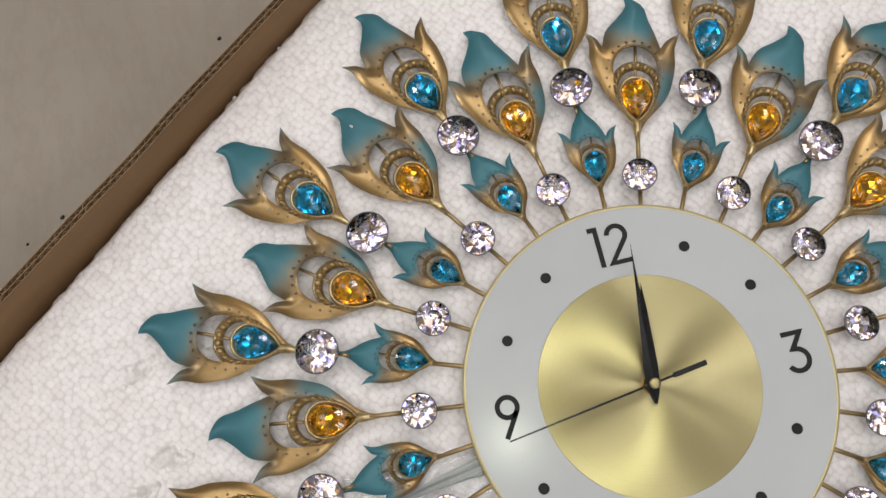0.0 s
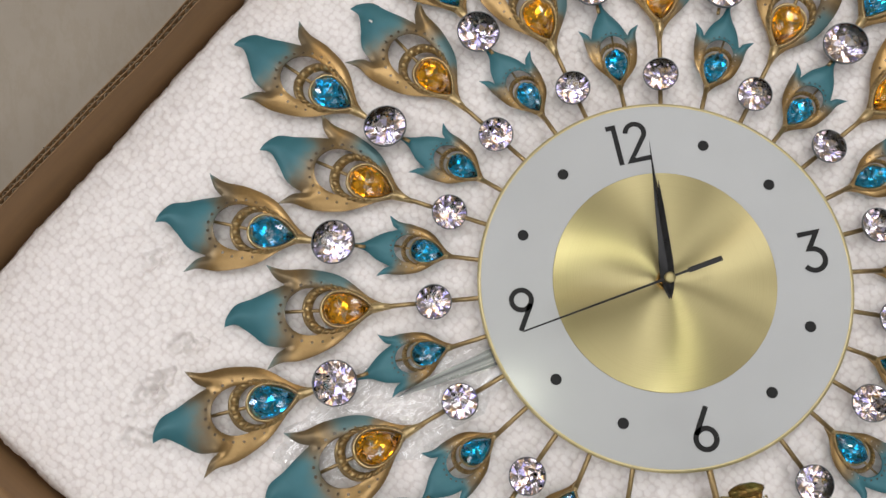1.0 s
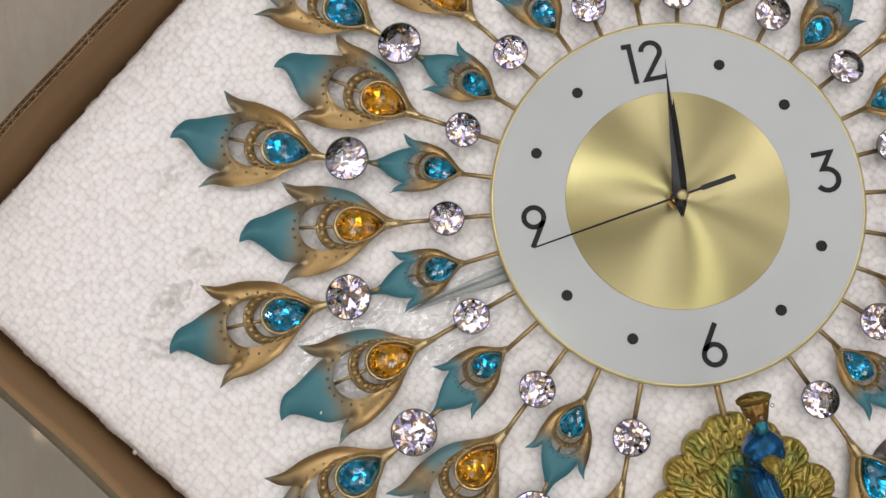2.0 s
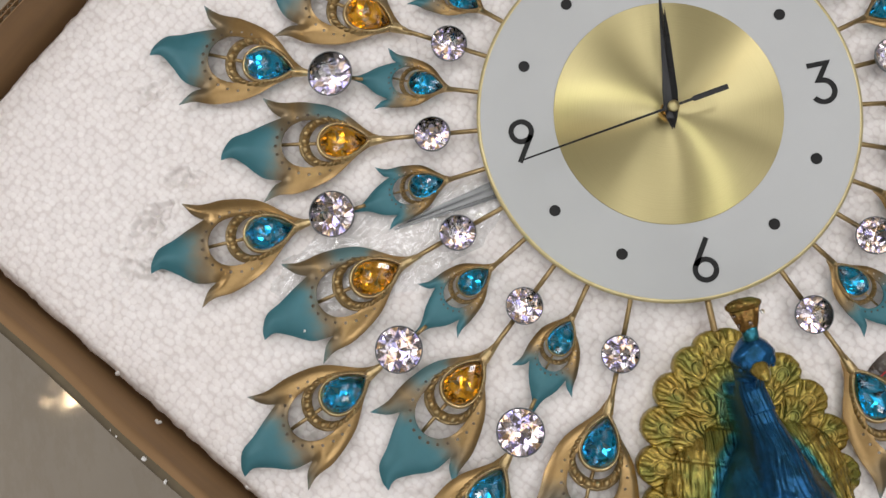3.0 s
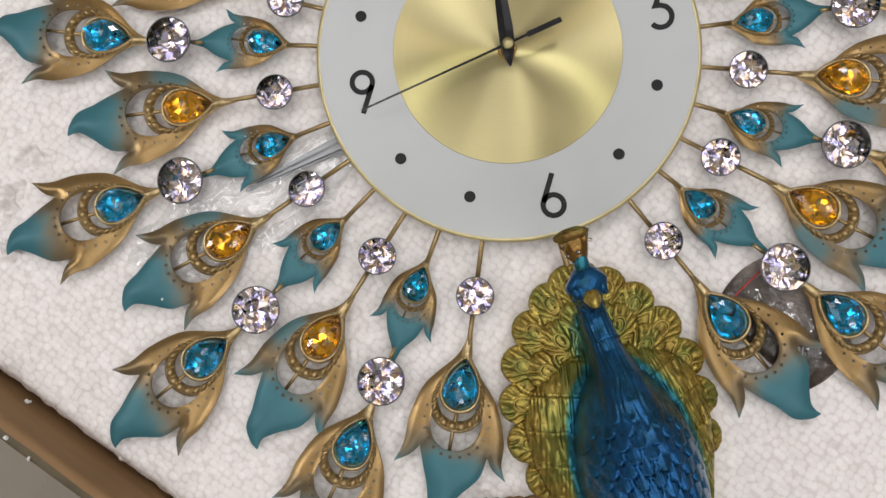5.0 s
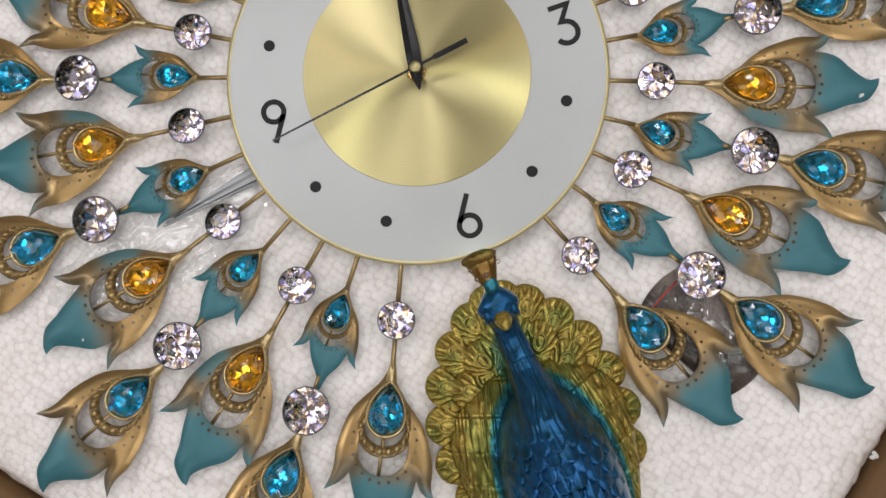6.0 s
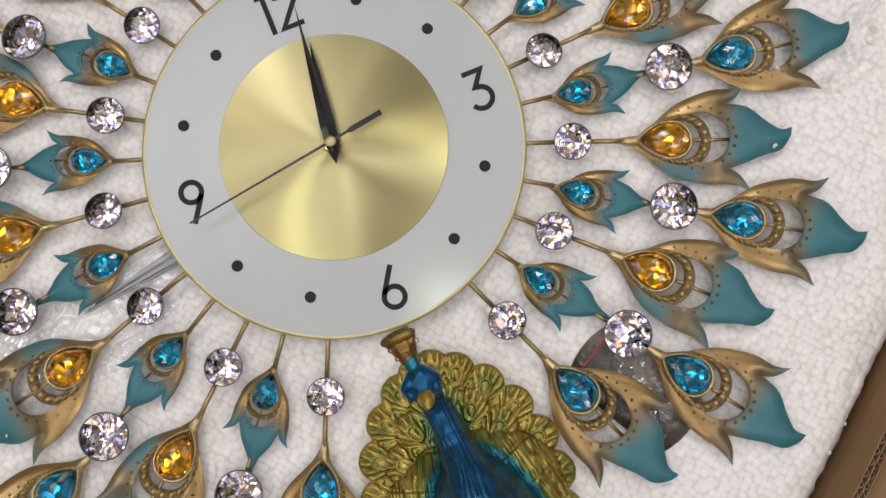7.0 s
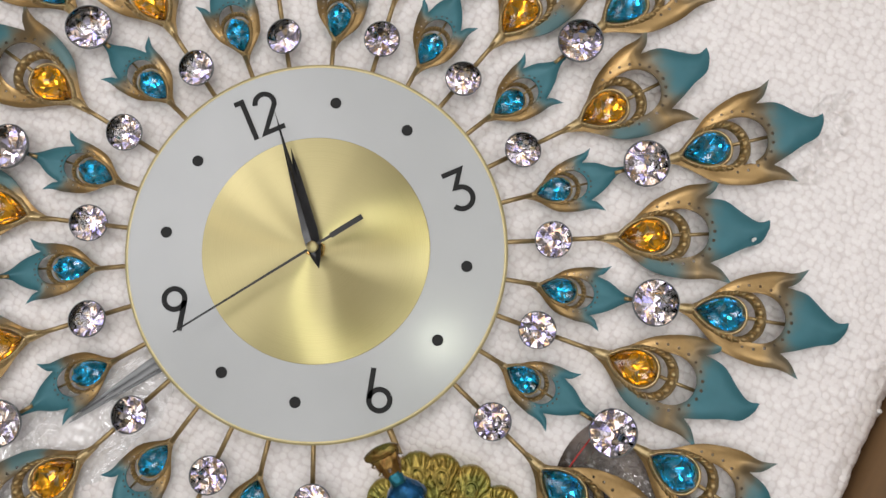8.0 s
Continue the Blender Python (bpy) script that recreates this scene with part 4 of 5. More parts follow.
STEM, COLLAR, MARKS = stem(), collar(), punch_marks()
LARGE, SMALL = (0.0112, 0.0418, 0.0106), (0.0118, 0.0488, 0.0128)
ARCHES = {"large": beaded_arch((0.0070, 0.0566, 0.0174), (0.0112, 0.0494, 0.0128), 0.0057),
          "small": beaded_arch((0.0066, 0.0600, 0.0182), (0.0106, 0.0546, 0.0148), 0.0040)}
BEZELS = {"large": solid_band("bezel", drop(0.0080, 0.0450, 0.0130, 56, 0.7), drop(0.0112, 0.0415, 0.0107, 56, 0.7), 0.0027, 0.0014, M_GOLD),
          "small": solid_band("bezel", drop(0.0092, 0.0512, 0.0146, 56, 0.7), drop(0.0118, 0.0486, 0.0128, 56, 0.7), 0.0027, 0.0014, M_GOLD)}
STONES = {"blue": stone(*LARGE, 0.0030, 0.0070, M_G_BLUE, M_K_BLUE), "amber": stone(*LARGE, 0.0030, 0.0070, M_G_AMBER, M_K_AMBER),
          "teal": stone(*SMALL, 0.0030, 0.0076, M_G_TEAL, M_K_TEAL)}
PLATES = {"blue": feather_plate(M_F_BLUE, OUTLINE), "amber": feather_plate(M_F_AMBER, OUTLINE), "teal": feather_plate(M_F_SMALL, SMALL_OUTLINE)}
LABELS = {"blue": "large gold feather with teal tip and blue stone", "amber": "large gold and teal feather with amber stone", "teal": "small teal and gold feather with blue-green stone"}


def on_ray(radius, angle):
    """A point of the clock's plane at that radius and clock angle."""
    return Vector((radius * math.sin(radians(angle)), radius * math.cos(radians(angle))))


def feather(kind, base_angle, tip_radius, tip_angle, scale=1.0, lift=0.0):
    """A feather whose tip stands at that radius and clock angle, and whose base lies on the ray at base_angle."""
    tip, way = on_ray(tip_radius, tip_angle), on_ray(1, base_angle)
    reach = math.hypot(TIP[0], TIP[1]) / 1000 * scale
    along = tip.dot(way)
    base = way * (along - math.sqrt(reach ** 2 - (tip.length_squared - along ** 2)))
    heading = math.degrees(math.atan2(tip.y - base.y, tip.x - base.x) - math.atan2(TIP[1], TIP[0]))
    m = pose(base.x, base.y, 0.0068 + lift, 0, 0, heading) @ Matrix.Diagonal((scale, scale, scale ** 0.5, 1))
    leaf = part("feather", PLATES[kind], clock, m, LABELS[kind])
    size = "small" if kind == "teal" else "large"
    part("beaded_arch", ARCHES[size][0], leaf)
    tagged(part("beading", ARCHES[size][1], leaf), kind="stuff")
    part("bezel", BEZELS[size], leaf)
    part("stone", STONES[kind], leaf, None, {"blue": "faceted sky-blue teardrop stone", "amber": "faceted amber teardrop stone", "teal": "faceted blue-green teardrop stone"}[kind])
    for mark in MARKS:
        part("punch_mark", mark, leaf)
    part("stem", STEM, leaf)
    part("collar", COLLAR, leaf)


# ---- round crystals ----
def crystal_mesh():
    """A round brilliant of unit radius: table, star and girdle facets, foils tinted like split light behind."""
    def ring(n, r, z, shift=0.0):
        return [(r * math.cos(2 * math.pi * (i + shift) / n), r * math.sin(2 * math.pi * (i + shift) / n), z) for i in range(n)]
    K = 8
    verts = ring(K, 0.50, 0.34) + ring(K, 0.74, 0.25, 0.5) + ring(2 * K, 0.975, 0.09) + ring(2 * K, 0.975, 0.03) + ring(K, 0.46, -0.40, 0.5) + [(0, 0, -0.72)]
    s, g, low, mid, tip = K, 2 * K, 4 * K, 6 * K, 7 * K
    faces, idx = [tuple(range(K))], [0]
    for i in range(K):
        j, a, b, c = (i + 1) % K, 2 * i, 2 * i + 1, (2 * i + 2) % (2 * K)
        front = [(i, s + i, j), (s + i, g + b, g + c), (s + i, g + a, g + b), (j, s + i, g + c), (j, g + c, s + j), (g + a, low + a, low + b, g + b), (g + b, low + b, low + c, g + c)]
        back = [(low + a, mid + i, low + b), (low + b, mid + i, low + c), (low + c, mid + i, mid + j), (mid + i, tip, mid + j)]
        faces += front + back
        idx += [0] * len(front) + [1 + (i * 5 + k * 3) % 4 for k in range(4)]
    return mesh_of("crystal", verts, faces, [M_G_CLEAR] + M_K_CLEAR, idx, smooth=False)


CRYSTAL = crystal_mesh()
bm = bmesh.new()
lathe(bm, [(0, -0.86), (0.55, -0.60), (1.0, -0.12), (1.03, 0.05), (1.0, 0.09), (0.978, 0.02), (0.9, -0.12), (0.5, -0.50), (0, -0.82)], 36)
CUP = bm_mesh("cup", bm, [M_CUP])


def crystal(radius, angle, size, spin):
    a = radians(90 - angle)
    m = pose(radius * math.cos(a), radius * math.sin(a), 0.0062 + 0.46 * size, 7 * math.sin(spin * 5.1), 7 * math.cos(spin * 3.7), spin) @ Matrix.Scale(size, 4)
    c = part("crystal", CRYSTAL, clock, m, "round faceted clear crystal")
    part("cup", CUP, c, None, "grey metal cup")


def rod(r0, r1, angle, z=0.0098, radius=0.00155):
    a = radians(90 - angle)
    bm = bmesh.new()
    tube(bm, [(r * math.cos(a), r * math.sin(a), z) for r in (r0, (r0 + r1) / 2, r1)], radius, 10)
    part("rod", bm_mesh("rod", bm, [M_ROD]), clock, None, "thin brass rod")


# rays with a small crystal and a large feather: clock angle, crystal's radius, stone, clock angle and radius of the feather's tip
SHORT = ((13.7, 0.1441, "amber", 12.7, 0.2835), (39.5, 0.1456, "amber", 37.3, 0.2845), (63.2, 0.1467, "amber", 61.6, 0.2865), (87.2, 0.1473, "amber", 85.5, 0.2889),
         (111.0, 0.1510, "amber", 109.6, 0.2919), (133.4, 0.1488, "amber", 132.6, 0.2948), (157.4, 0.1545, "blue", 155.9, 0.2955), (203.3, 0.1565, "blue", 203.0, 0.2945),
         (227.9, 0.1538, "amber", 227.9, 0.2964), (251.3, 0.1543, "amber", 251.9, 0.2955), (276.5, 0.1510, "amber", 275.9, 0.2915), (300.2, 0.1478, "amber", 300.7, 0.2876),
         (324.7, 0.1485, "amber", 324.9, 0.2900), (349.3, 0.1455, "amber", 347.9, 0.2836))
# rays with a small feather, a large crystal and a large blue feather: clock angle, crystal's radius, tip of the large feather, tip of the small one
LONG = ((1.2, 0.2138, 0.4, 0.3370, 2.0, 0.2005), (25.8, 0.2133, 25.0, 0.3360, 27.8, 0.2012), (50.4, 0.2106, 49.2, 0.3360, 50.9, 0.1985), (74.5, 0.2195, 73.6, 0.3400, 74.8, 0.2040),
        (98.7, 0.2185, 98.1, 0.3414, 98.3, 0.2041), (122.4, 0.2168, 121.3, 0.3407, 122.4, 0.2036), (145.0, 0.2176, 143.8, 0.3434, 144.3, 0.2008), (216.5, 0.2223, 216.6, 0.3460, 216.1, 0.2060),
        (239.7, 0.2276, 240.5, 0.3532, 240.0, 0.2110), (264.4, 0.2240, 264.2, 0.3488, 264.2, 0.2081), (288.6, 0.2194, 288.8, 0.3444, 288.9, 0.2040), (311.9, 0.2133, 312.0, 0.3406, 312.0, 0.2000),
        (337.4, 0.2133, 336.4, 0.3366, 337.3, 0.2012))
rnd = random.Random(5)
for ang, rc, gem, ta, tr in SHORT:
    rod(0.100, rc - 0.0108, ang)
    rod(rc + 0.0108, tr - 0.107, ang)
    crystal(rc, ang, 0.0116, rnd.uniform(0, 45))
    feather(gem, ang, tr, ta)
for ang, rc, ta, tr, sa, sr in LONG:
    rod(0.100, sr - 0.062, ang + max(0.0, math.cos(radians(ang - 20))))
    rod(sr - 0.006, rc - 0.0138, ang, 0.0088, 0.0012)
    rod(rc + 0.0138, tr - 0.108, ang, 0.0094, 0.0012)
    feather("teal", ang + max(0.0, math.cos(radians(ang - 20))), sr, sa, 0.605, 0.0006)
    crystal(rc, ang, 0.0146, rnd.uniform(0, 45))
    feather("blue", ang, tr, ta)
rod(0.100, 0.165, 180.6, 0.0085, 0.0021)


# ---- the peacock ornament ----
def smoothstep(a, b, x):
    t = np.clip((x - a) / (b - a), 0, 1)
    return t * t * (3 - 2 * t)


def peacock():
    """The cast figure: a relief of fan, wings and breast, with neck, head, beak and crest standing out of it. One mesh."""
    g = 0.00052
    xs, ys = np.arange(-0.074, 0.072, g), np.arange(-0.330, -0.132, g)
    x, y = np.meshgrid(xs, ys, indexing="ij")
    h = np.full(x.shape, -1.0)
    zone = np.zeros(x.shape)
    # the fan: an egg of three rows of eyed feathers round a centre
    cx, cy = 0.000, -0.232
    lobes = []
    for row, count, rx, ry, size, base in ((0, 14, 0.0555, 0.0800, 0.0128, 0.0115), (1, 10, 0.0420, 0.0590, 0.0118, 0.0150)):
        for i in range(count):
            a = radians(-22 + 224 * (i + (0.5 if row == 1 else 0)) / (count - 1 + (1 if row == 1 else 0)))
            across = math.copysign(abs(math.cos(a)) ** 1.3, math.cos(a))
            lobes.append((cx + rx * across * (0.93 if across > 0 else 1.0), cy + ry * math.sin(a), math.atan2(ry * math.sin(a), rx * across * 1.4), size, base))
    for lx, ly, a, size, base in lobes:
        p, q = (x - lx) * math.cos(a) + (y - ly) * math.sin(a), -(x - lx) * math.sin(a) + (y - ly) * math.cos(a)
        r = np.hypot(np.where(p > 0, p, p * 0.6), q) / size
        ray = np.arctan2(q, p + size * 1.1)
        body = base + 0.0036 * np.sqrt(np.clip(1 - r ** 2, 0, 1)) - 0.0012 * r
        body -= 0.0013 * np.abs(np.sin(ray * 14 + 1.5 * smooth_noise(x, y, 0.004, 40))) ** 3 * smoothstep(0.36, 0.55, r)
        eye = np.hypot(np.where(p > -0.1 * size, p + size * 0.1, (p + size * 0.1) * 0.7), q * 1.2) / size
        body += 0.0009 * np.exp(-((eye - 0.36) / 0.06) ** 2) + 0.0007 * np.clip(1 - (eye / 0.22) ** 2, 0, 1) - 0.0004 * (eye < 0.36)
        h = np.where((r < 1) & (body > h), body, h)
    # plate under the feathers and the long wing feathers on both sides
    egg = (np.abs((x - cx) / 0.053) ** 1.6 + np.abs((y - cy) / np.where(y > cy, 0.080, 0.115)) ** 1.6) ** (1 / 1.6)
    skirt = np.hypot((x - 0.000) / (0.056 - 0.10 * np.clip(-0.255 - y, 0, 0.06)), (y + 0.235) / np.where(y > -0.235, 0.042, 0.115))
    slant = x + 0.22 * (y + 0.2) * np.sign(x)
    strand = 1.3 - 4.2 * np.abs(smooth_noise(slant * 2.7, y * 0.42, 0.0060, 21) - 0.5) - 2.6 * np.abs(smooth_noise(slant * 2.1 + 0.3, y * 0.5, 0.0060, 27) - 0.5)
    tuft = smooth_noise(x * 3.2, y * 0.8, 0.006, 22)
    wing = 0.0128 + 0.0235 * np.clip(1 - skirt ** 2, 0, 1) ** 0.72 + 0.0007 * strand + 0.0014 * tuft
    step = np.mod(-y - 0.2 + 0.25 * np.abs(x), 0.021) / 0.021
    wing -= 0.0012 * np.exp(-((step - 0.06) / 0.04) ** 2) - 0.0011 * smoothstep(0.25, 0.0, np.abs(step - 0.10))
    h = np.where((skirt < 0.985) & (wing > h), wing, h)
    h = np.where((egg < 1.0) & (h < 0.0125), 0.0125, h)
    # breast and belly, with rows of scales
    rho = np.hypot((x - 0.0025) / 0.0355, (y + 0.268) / np.where(y > -0.268, 0.064, 0.075))
    pitch, long, wide = 0.0068, 0.0126, 0.0092
    scale_h, best = np.zeros(x.shape), np.full(x.shape, -1.0)
    down = -0.185 - y
    for back in (0, 1):
        row_i = np.floor(down / pitch) - back
        t = (down - row_i * pitch) / long
        fu = x / wide + 0.5 * np.mod(row_i, 2)
        fu = np.abs(fu - np.floor(fu) - 0.5) * 2
        hit = (t < 1) & (fu < np.sqrt(np.clip(1 - (np.clip(t - 0.45, 0, 1) / 0.55) ** 2, 0, 1))) & (t > best)
        best = np.where(hit, t, best)
        scale_h = np.where(hit, 0.15 + 0.95 * t - 0.45 * fu ** 2 + 0.05 * np.sin(fu * 22), scale_h)
    breast = 0.028 + 0.0555 * np.sqrt(np.clip(1 - rho ** 2, 0, 1)) ** 1.15
    on = smoothstep(-0.214, -0.234, y + 0.35 * np.abs(x - 0.004))
    breast += 0.0056 * scale_h * on * smoothstep(1.0, 0.92, rho)
    breast -= 0.0008 * np.abs(np.sin(1000 * x + 7 * smooth_noise(x, y * 0.4, 0.008, 30))) ** 3 * (1 - on)
    h = np.where((rho < 1) & (breast > h), breast, h)
    zone = np.clip(1.32 - 0.62 * np.maximum(rho, 0.0), 0, 1)
    zone = np.where(rho < 0.96, np.maximum(zone, 0.74), 0.72 - 0.62 * smoothstep(0.96, 1.30, rho))
    # the neck grows out of the breast, combed along its length
    down_y = (-0.272, -0.258, -0.246, -0.234, -0.222, -0.208, -0.194, -0.182, -0.172)
    mid_x = np.interp(y, down_y, (0.0045, 0.0045, 0.0045, 0.0045, 0.0042, 0.0036, 0.0027, 0.0015, 0.0004))
    half = np.interp(y, down_y, (0.0280, 0.0245, 0.0210, 0.0180, 0.0150, 0.0120, 0.0096, 0.0084, 0.0076))
    crown = np.interp(y, down_y, (0.0790, 0.0815, 0.0815, 0.0798, 0.0760, 0.0680, 0.0585, 0.0540, 0.0530))
    q = (x - mid_x) / half
    comb = np.abs(np.sin(q * 13 + 5 * smooth_noise(x, y * 0.35, 0.006, 33))) ** 2
    neck = crown - 1.5 * half * (1 - np.sqrt(np.clip(1 - q * q, 0, 1))) - 0.0007 * comb + 0.0012 * (smooth_noise(x * 2, y * 0.6, 0.006, 34) - 0.5)
    live_neck = (np.abs(q) < 1) & (y > -0.272) & (y < -0.172)
    soft_k = 0.007
    blend = np.clip(0.5 + 0.5 * (neck - h) / soft_k, 0, 1)
    joined = h * (1 - blend) + neck * blend + soft_k * blend * (1 - blend) * smoothstep(-0.272, -0.25, y)
    joined = np.where(neck > h - soft_k, joined, h)
    h = np.where(live_neck, np.maximum(joined, h), h)
    zone = np.where(live_neck & (blend > 0.3), np.maximum(zone, 0.95), zone)
    root = np.hypot((x - 0.0) / 0.02, (y + 0.190) / 0.035)
    zone = np.maximum(zone, 0.47 * smoothstep(1.3, 0.5, root))
    # shade painted into the grooves, where the relief dips below its smoothed height
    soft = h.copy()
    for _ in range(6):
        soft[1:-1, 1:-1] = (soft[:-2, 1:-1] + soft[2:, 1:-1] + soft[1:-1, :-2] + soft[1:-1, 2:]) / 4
    groove_shade = np.clip((soft - h) / 0.0005, 0, 1) * smoothstep(0.9, 0.4, zone) * (h > 0)
    live = h > 0
    cell = live[:-1, :-1] & live[1:, :-1] & live[1:, 1:] & live[:-1, 1:]
    ids = np.full(x.shape, -1)
    used = np.zeros(x.shape, bool)
    for a, b in ((slice(None, -1), slice(None, -1)), (slice(1, None), slice(None, -1)), (slice(1, None), slice(1, None)), (slice(None, -1), slice(1, None))):
        used[a, b] |= cell
    ids[used] = np.arange(used.sum())
    verts = np.column_stack([x[used], y[used], h[used]])
    tone, shade_kept = zone[used], groove_shade[used]
    quads = np.stack([ids[:-1, :-1], ids[1:, :-1], ids[1:, 1:], ids[:-1, 1:]], axis=-1)[cell]
    # skirt down to the foam
    edge = {}
    for a, b in ((0, 1), (1, 2), (2, 3), (3, 0)):
        for p, q in quads[:, [a, b]]:
            edge[(p, q)] = 1
    rim = [(p, q) for p, q in edge if (q, p) not in edge]
    low = {}
    extra = []
    for p, q in rim:
        for k in (p, q):
            if k not in low:
                low[k] = len(verts) + len(extra)
                extra.append((verts[k][0], verts[k][1], 0.0006))
    faces = [tuple(f) for f in quads] + [(q, p, low[p], low[q]) for p, q in rim]
    verts = [tuple(v) for v in verts] + extra
    tone = list(tone) + [0.1] * len(extra)

    def join(bm, z):
        k = len(verts)
        bm.verts.index_update()
        verts.extend(tuple(v.co) for v in bm.verts)
        faces.extend(tuple(k + v.index for v in f.verts) for f in bm.faces)
        tone.extend([z] * len(bm.verts))
        bm.free()
    # neck and head
    spine = [(0.0025, -0.190, 0.0488, 0.0082), (0.0012, -0.178, 0.0455, 0.0076), (0.0000, -0.168, 0.0490, 0.0078), (-0.0008, -0.161, 0.0560, 0.0086), (-0.001, -0.157, 0.0640, 0.0104),
             (-0.001, -0.1555, 0.0705, 0.0108), (-0.001, -0.155, 0.0755, 0.0084), (-0.001, -0.155, 0.0785, 0.0030)]
    fine = []
    for k in range(len(spine) - 1):
        a, b, c, d = (np.array(spine[min(max(k + o, 0), len(spine) - 1)]) for o in (-1, 0, 1, 2))
        for i in range(8):
            t = i / 8
            fine.append(0.5 * (2 * b + (c - a) * t + (2 * a - 5 * b + 4 * c - d) * t * t + (3 * b - a - 3 * c + d) * t ** 3))
    bm = bmesh.new()
    tube(bm, [p[:3] for p in fine], [float(p[3]) for p in fine], 72)
    bm.verts.ensure_lookup_table()
    for k, v in enumerate(bm.verts):
        ring, spoke = divmod(k, 72)
        c = Vector(fine[min(ring, len(fine) - 1)][:3])
        out = (v.co - c)
        if ring < 20:
            v.co = c + out * (1 + 0.024 * math.sin(spoke * 2 * math.pi / 72 * 19 + 3 * noise.noise(v.co * 70)) + 0.035 * noise.noise(v.co * 260))
        else:
            turn = spoke * 2 * math.pi / 72
            plane = 1.10 * (abs(math.cos(turn)) ** 1.4 + abs(math.sin(turn)) ** 1.4) ** (-1 / 1.4)
            v.co = c + out * plane * (1 + 0.08 * noise.noise(v.co * 120) + 0.03 * noise.noise(v.co * 420))
    join(bm, 0.95)
    # brow ridges and eyes
    bm = bmesh.new()
    for sx in (-1, 1):
        ball(bm, (-0.001 + sx * 0.0064, -0.1575, 0.0740), 0.0032, 0.0050, 0.0022, sx * 0.4, 8, 12)
        ball(bm, (-0.001 + sx * 0.0088, -0.1620, 0.0705), 0.0014, 0.0016, 0.0014, 0, 8, 12)
    join(bm, 0.98)
    # beak
    bm = bmesh.new()
    tube(bm, [(-0.001, -0.1605, 0.0705), (-0.0011, -0.1632, 0.0755), (-0.0012, -0.1660, 0.0795), (-0.0013, -0.1682, 0.0822), (-0.0013, -0.1690, 0.0830)], [0.0054, 0.0050, 0.0038, 0.0021, 0.0006], 20)
    join(bm, 0.1)
    # crest: a flared fan of quills with a thick gold top
    bm = bmesh.new()
    tube(bm, [(-0.001, -0.151, 0.069), (-0.0012, -0.1445, 0.0735), (-0.0016, -0.1395, 0.0755)], [0.0052, 0.0043, 0.0040], 18)
    join(bm, 0.62)
    bm = bmesh.new()
    rows = []
    for k in range(13):
        t = k / 12
        half, yy, zz = 0.0042 + 0.0052 * t ** 0.8, -0.1425 + 0.0155 * t, 0.0748 + 0.0035 * t
        thick = 0.0030 + 0.0013 * math.sin(t * 3.0)
        ringv = []
        for i in range(40):
            a = 2 * math.pi * i / 40
            wave = 1 + 0.09 * math.cos(i * 2 * math.pi / 40 * 10) * t
            ringv.append(bm.verts.new((-0.0018 + half * math.cos(a) * wave - 0.001 * t, yy + 0.0022 * t * abs(math.cos(a)) ** 2 * math.sin(t * 3), zz + thick * math.sin(a) * wave)))
        rows.append(ringv)
    for a, b in zip(rows, rows[1:]):
        for i in range(40):
            bm.faces.new((a[i], a[(i + 1) % 40], b[(i + 1) % 40], b[i]))
    bm.faces.new(rows[0][::-1])
    bm.faces.new(rows[-1])
    ball(bm, (-0.0030, -0.1278, 0.0786), 0.0100, 0.0040, 0.0050, 0.03, 14, 40)
    for v in bm.verts:
        v.co += Vector((0, 0.5, 1)) * 0.0009 * noise.noise(v.co * 330)
    join(bm, 0.0)
    me = mesh_of("peacock_ornament", verts, faces, [M_BIRD])
    at = me.attributes.new("zone", "FLOAT", "POINT")
    at.data.foreach_set("value", np.array(tone, dtype=np.float32))
    wa = me.attributes.new("groove_shade", "FLOAT", "POINT")
    wa.data.foreach_set("value", np.concatenate([shade_kept, np.zeros(len(verts) - len(shade_kept))]).astype(np.float32))
    return me


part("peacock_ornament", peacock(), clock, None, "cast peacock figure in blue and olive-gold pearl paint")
# small clear stones set into the crest
bm = bmesh.new()
ball(bm, (0, 0, 0), 0.0013, 0.0013, 0.0011, 0, 4, 7)
chip = bm_mesh("crest_stone", bm, [M_G_CLEAR], False)
for px, py, pz in ((-0.0095, -0.1330, 0.0790), (0.0062, -0.1330, 0.0790), (-0.0078, -0.1385, 0.0780), (-0.0020, -0.1380, 0.0812)):
    part("crest_stone", chip, clock, pose(px, py, pz))


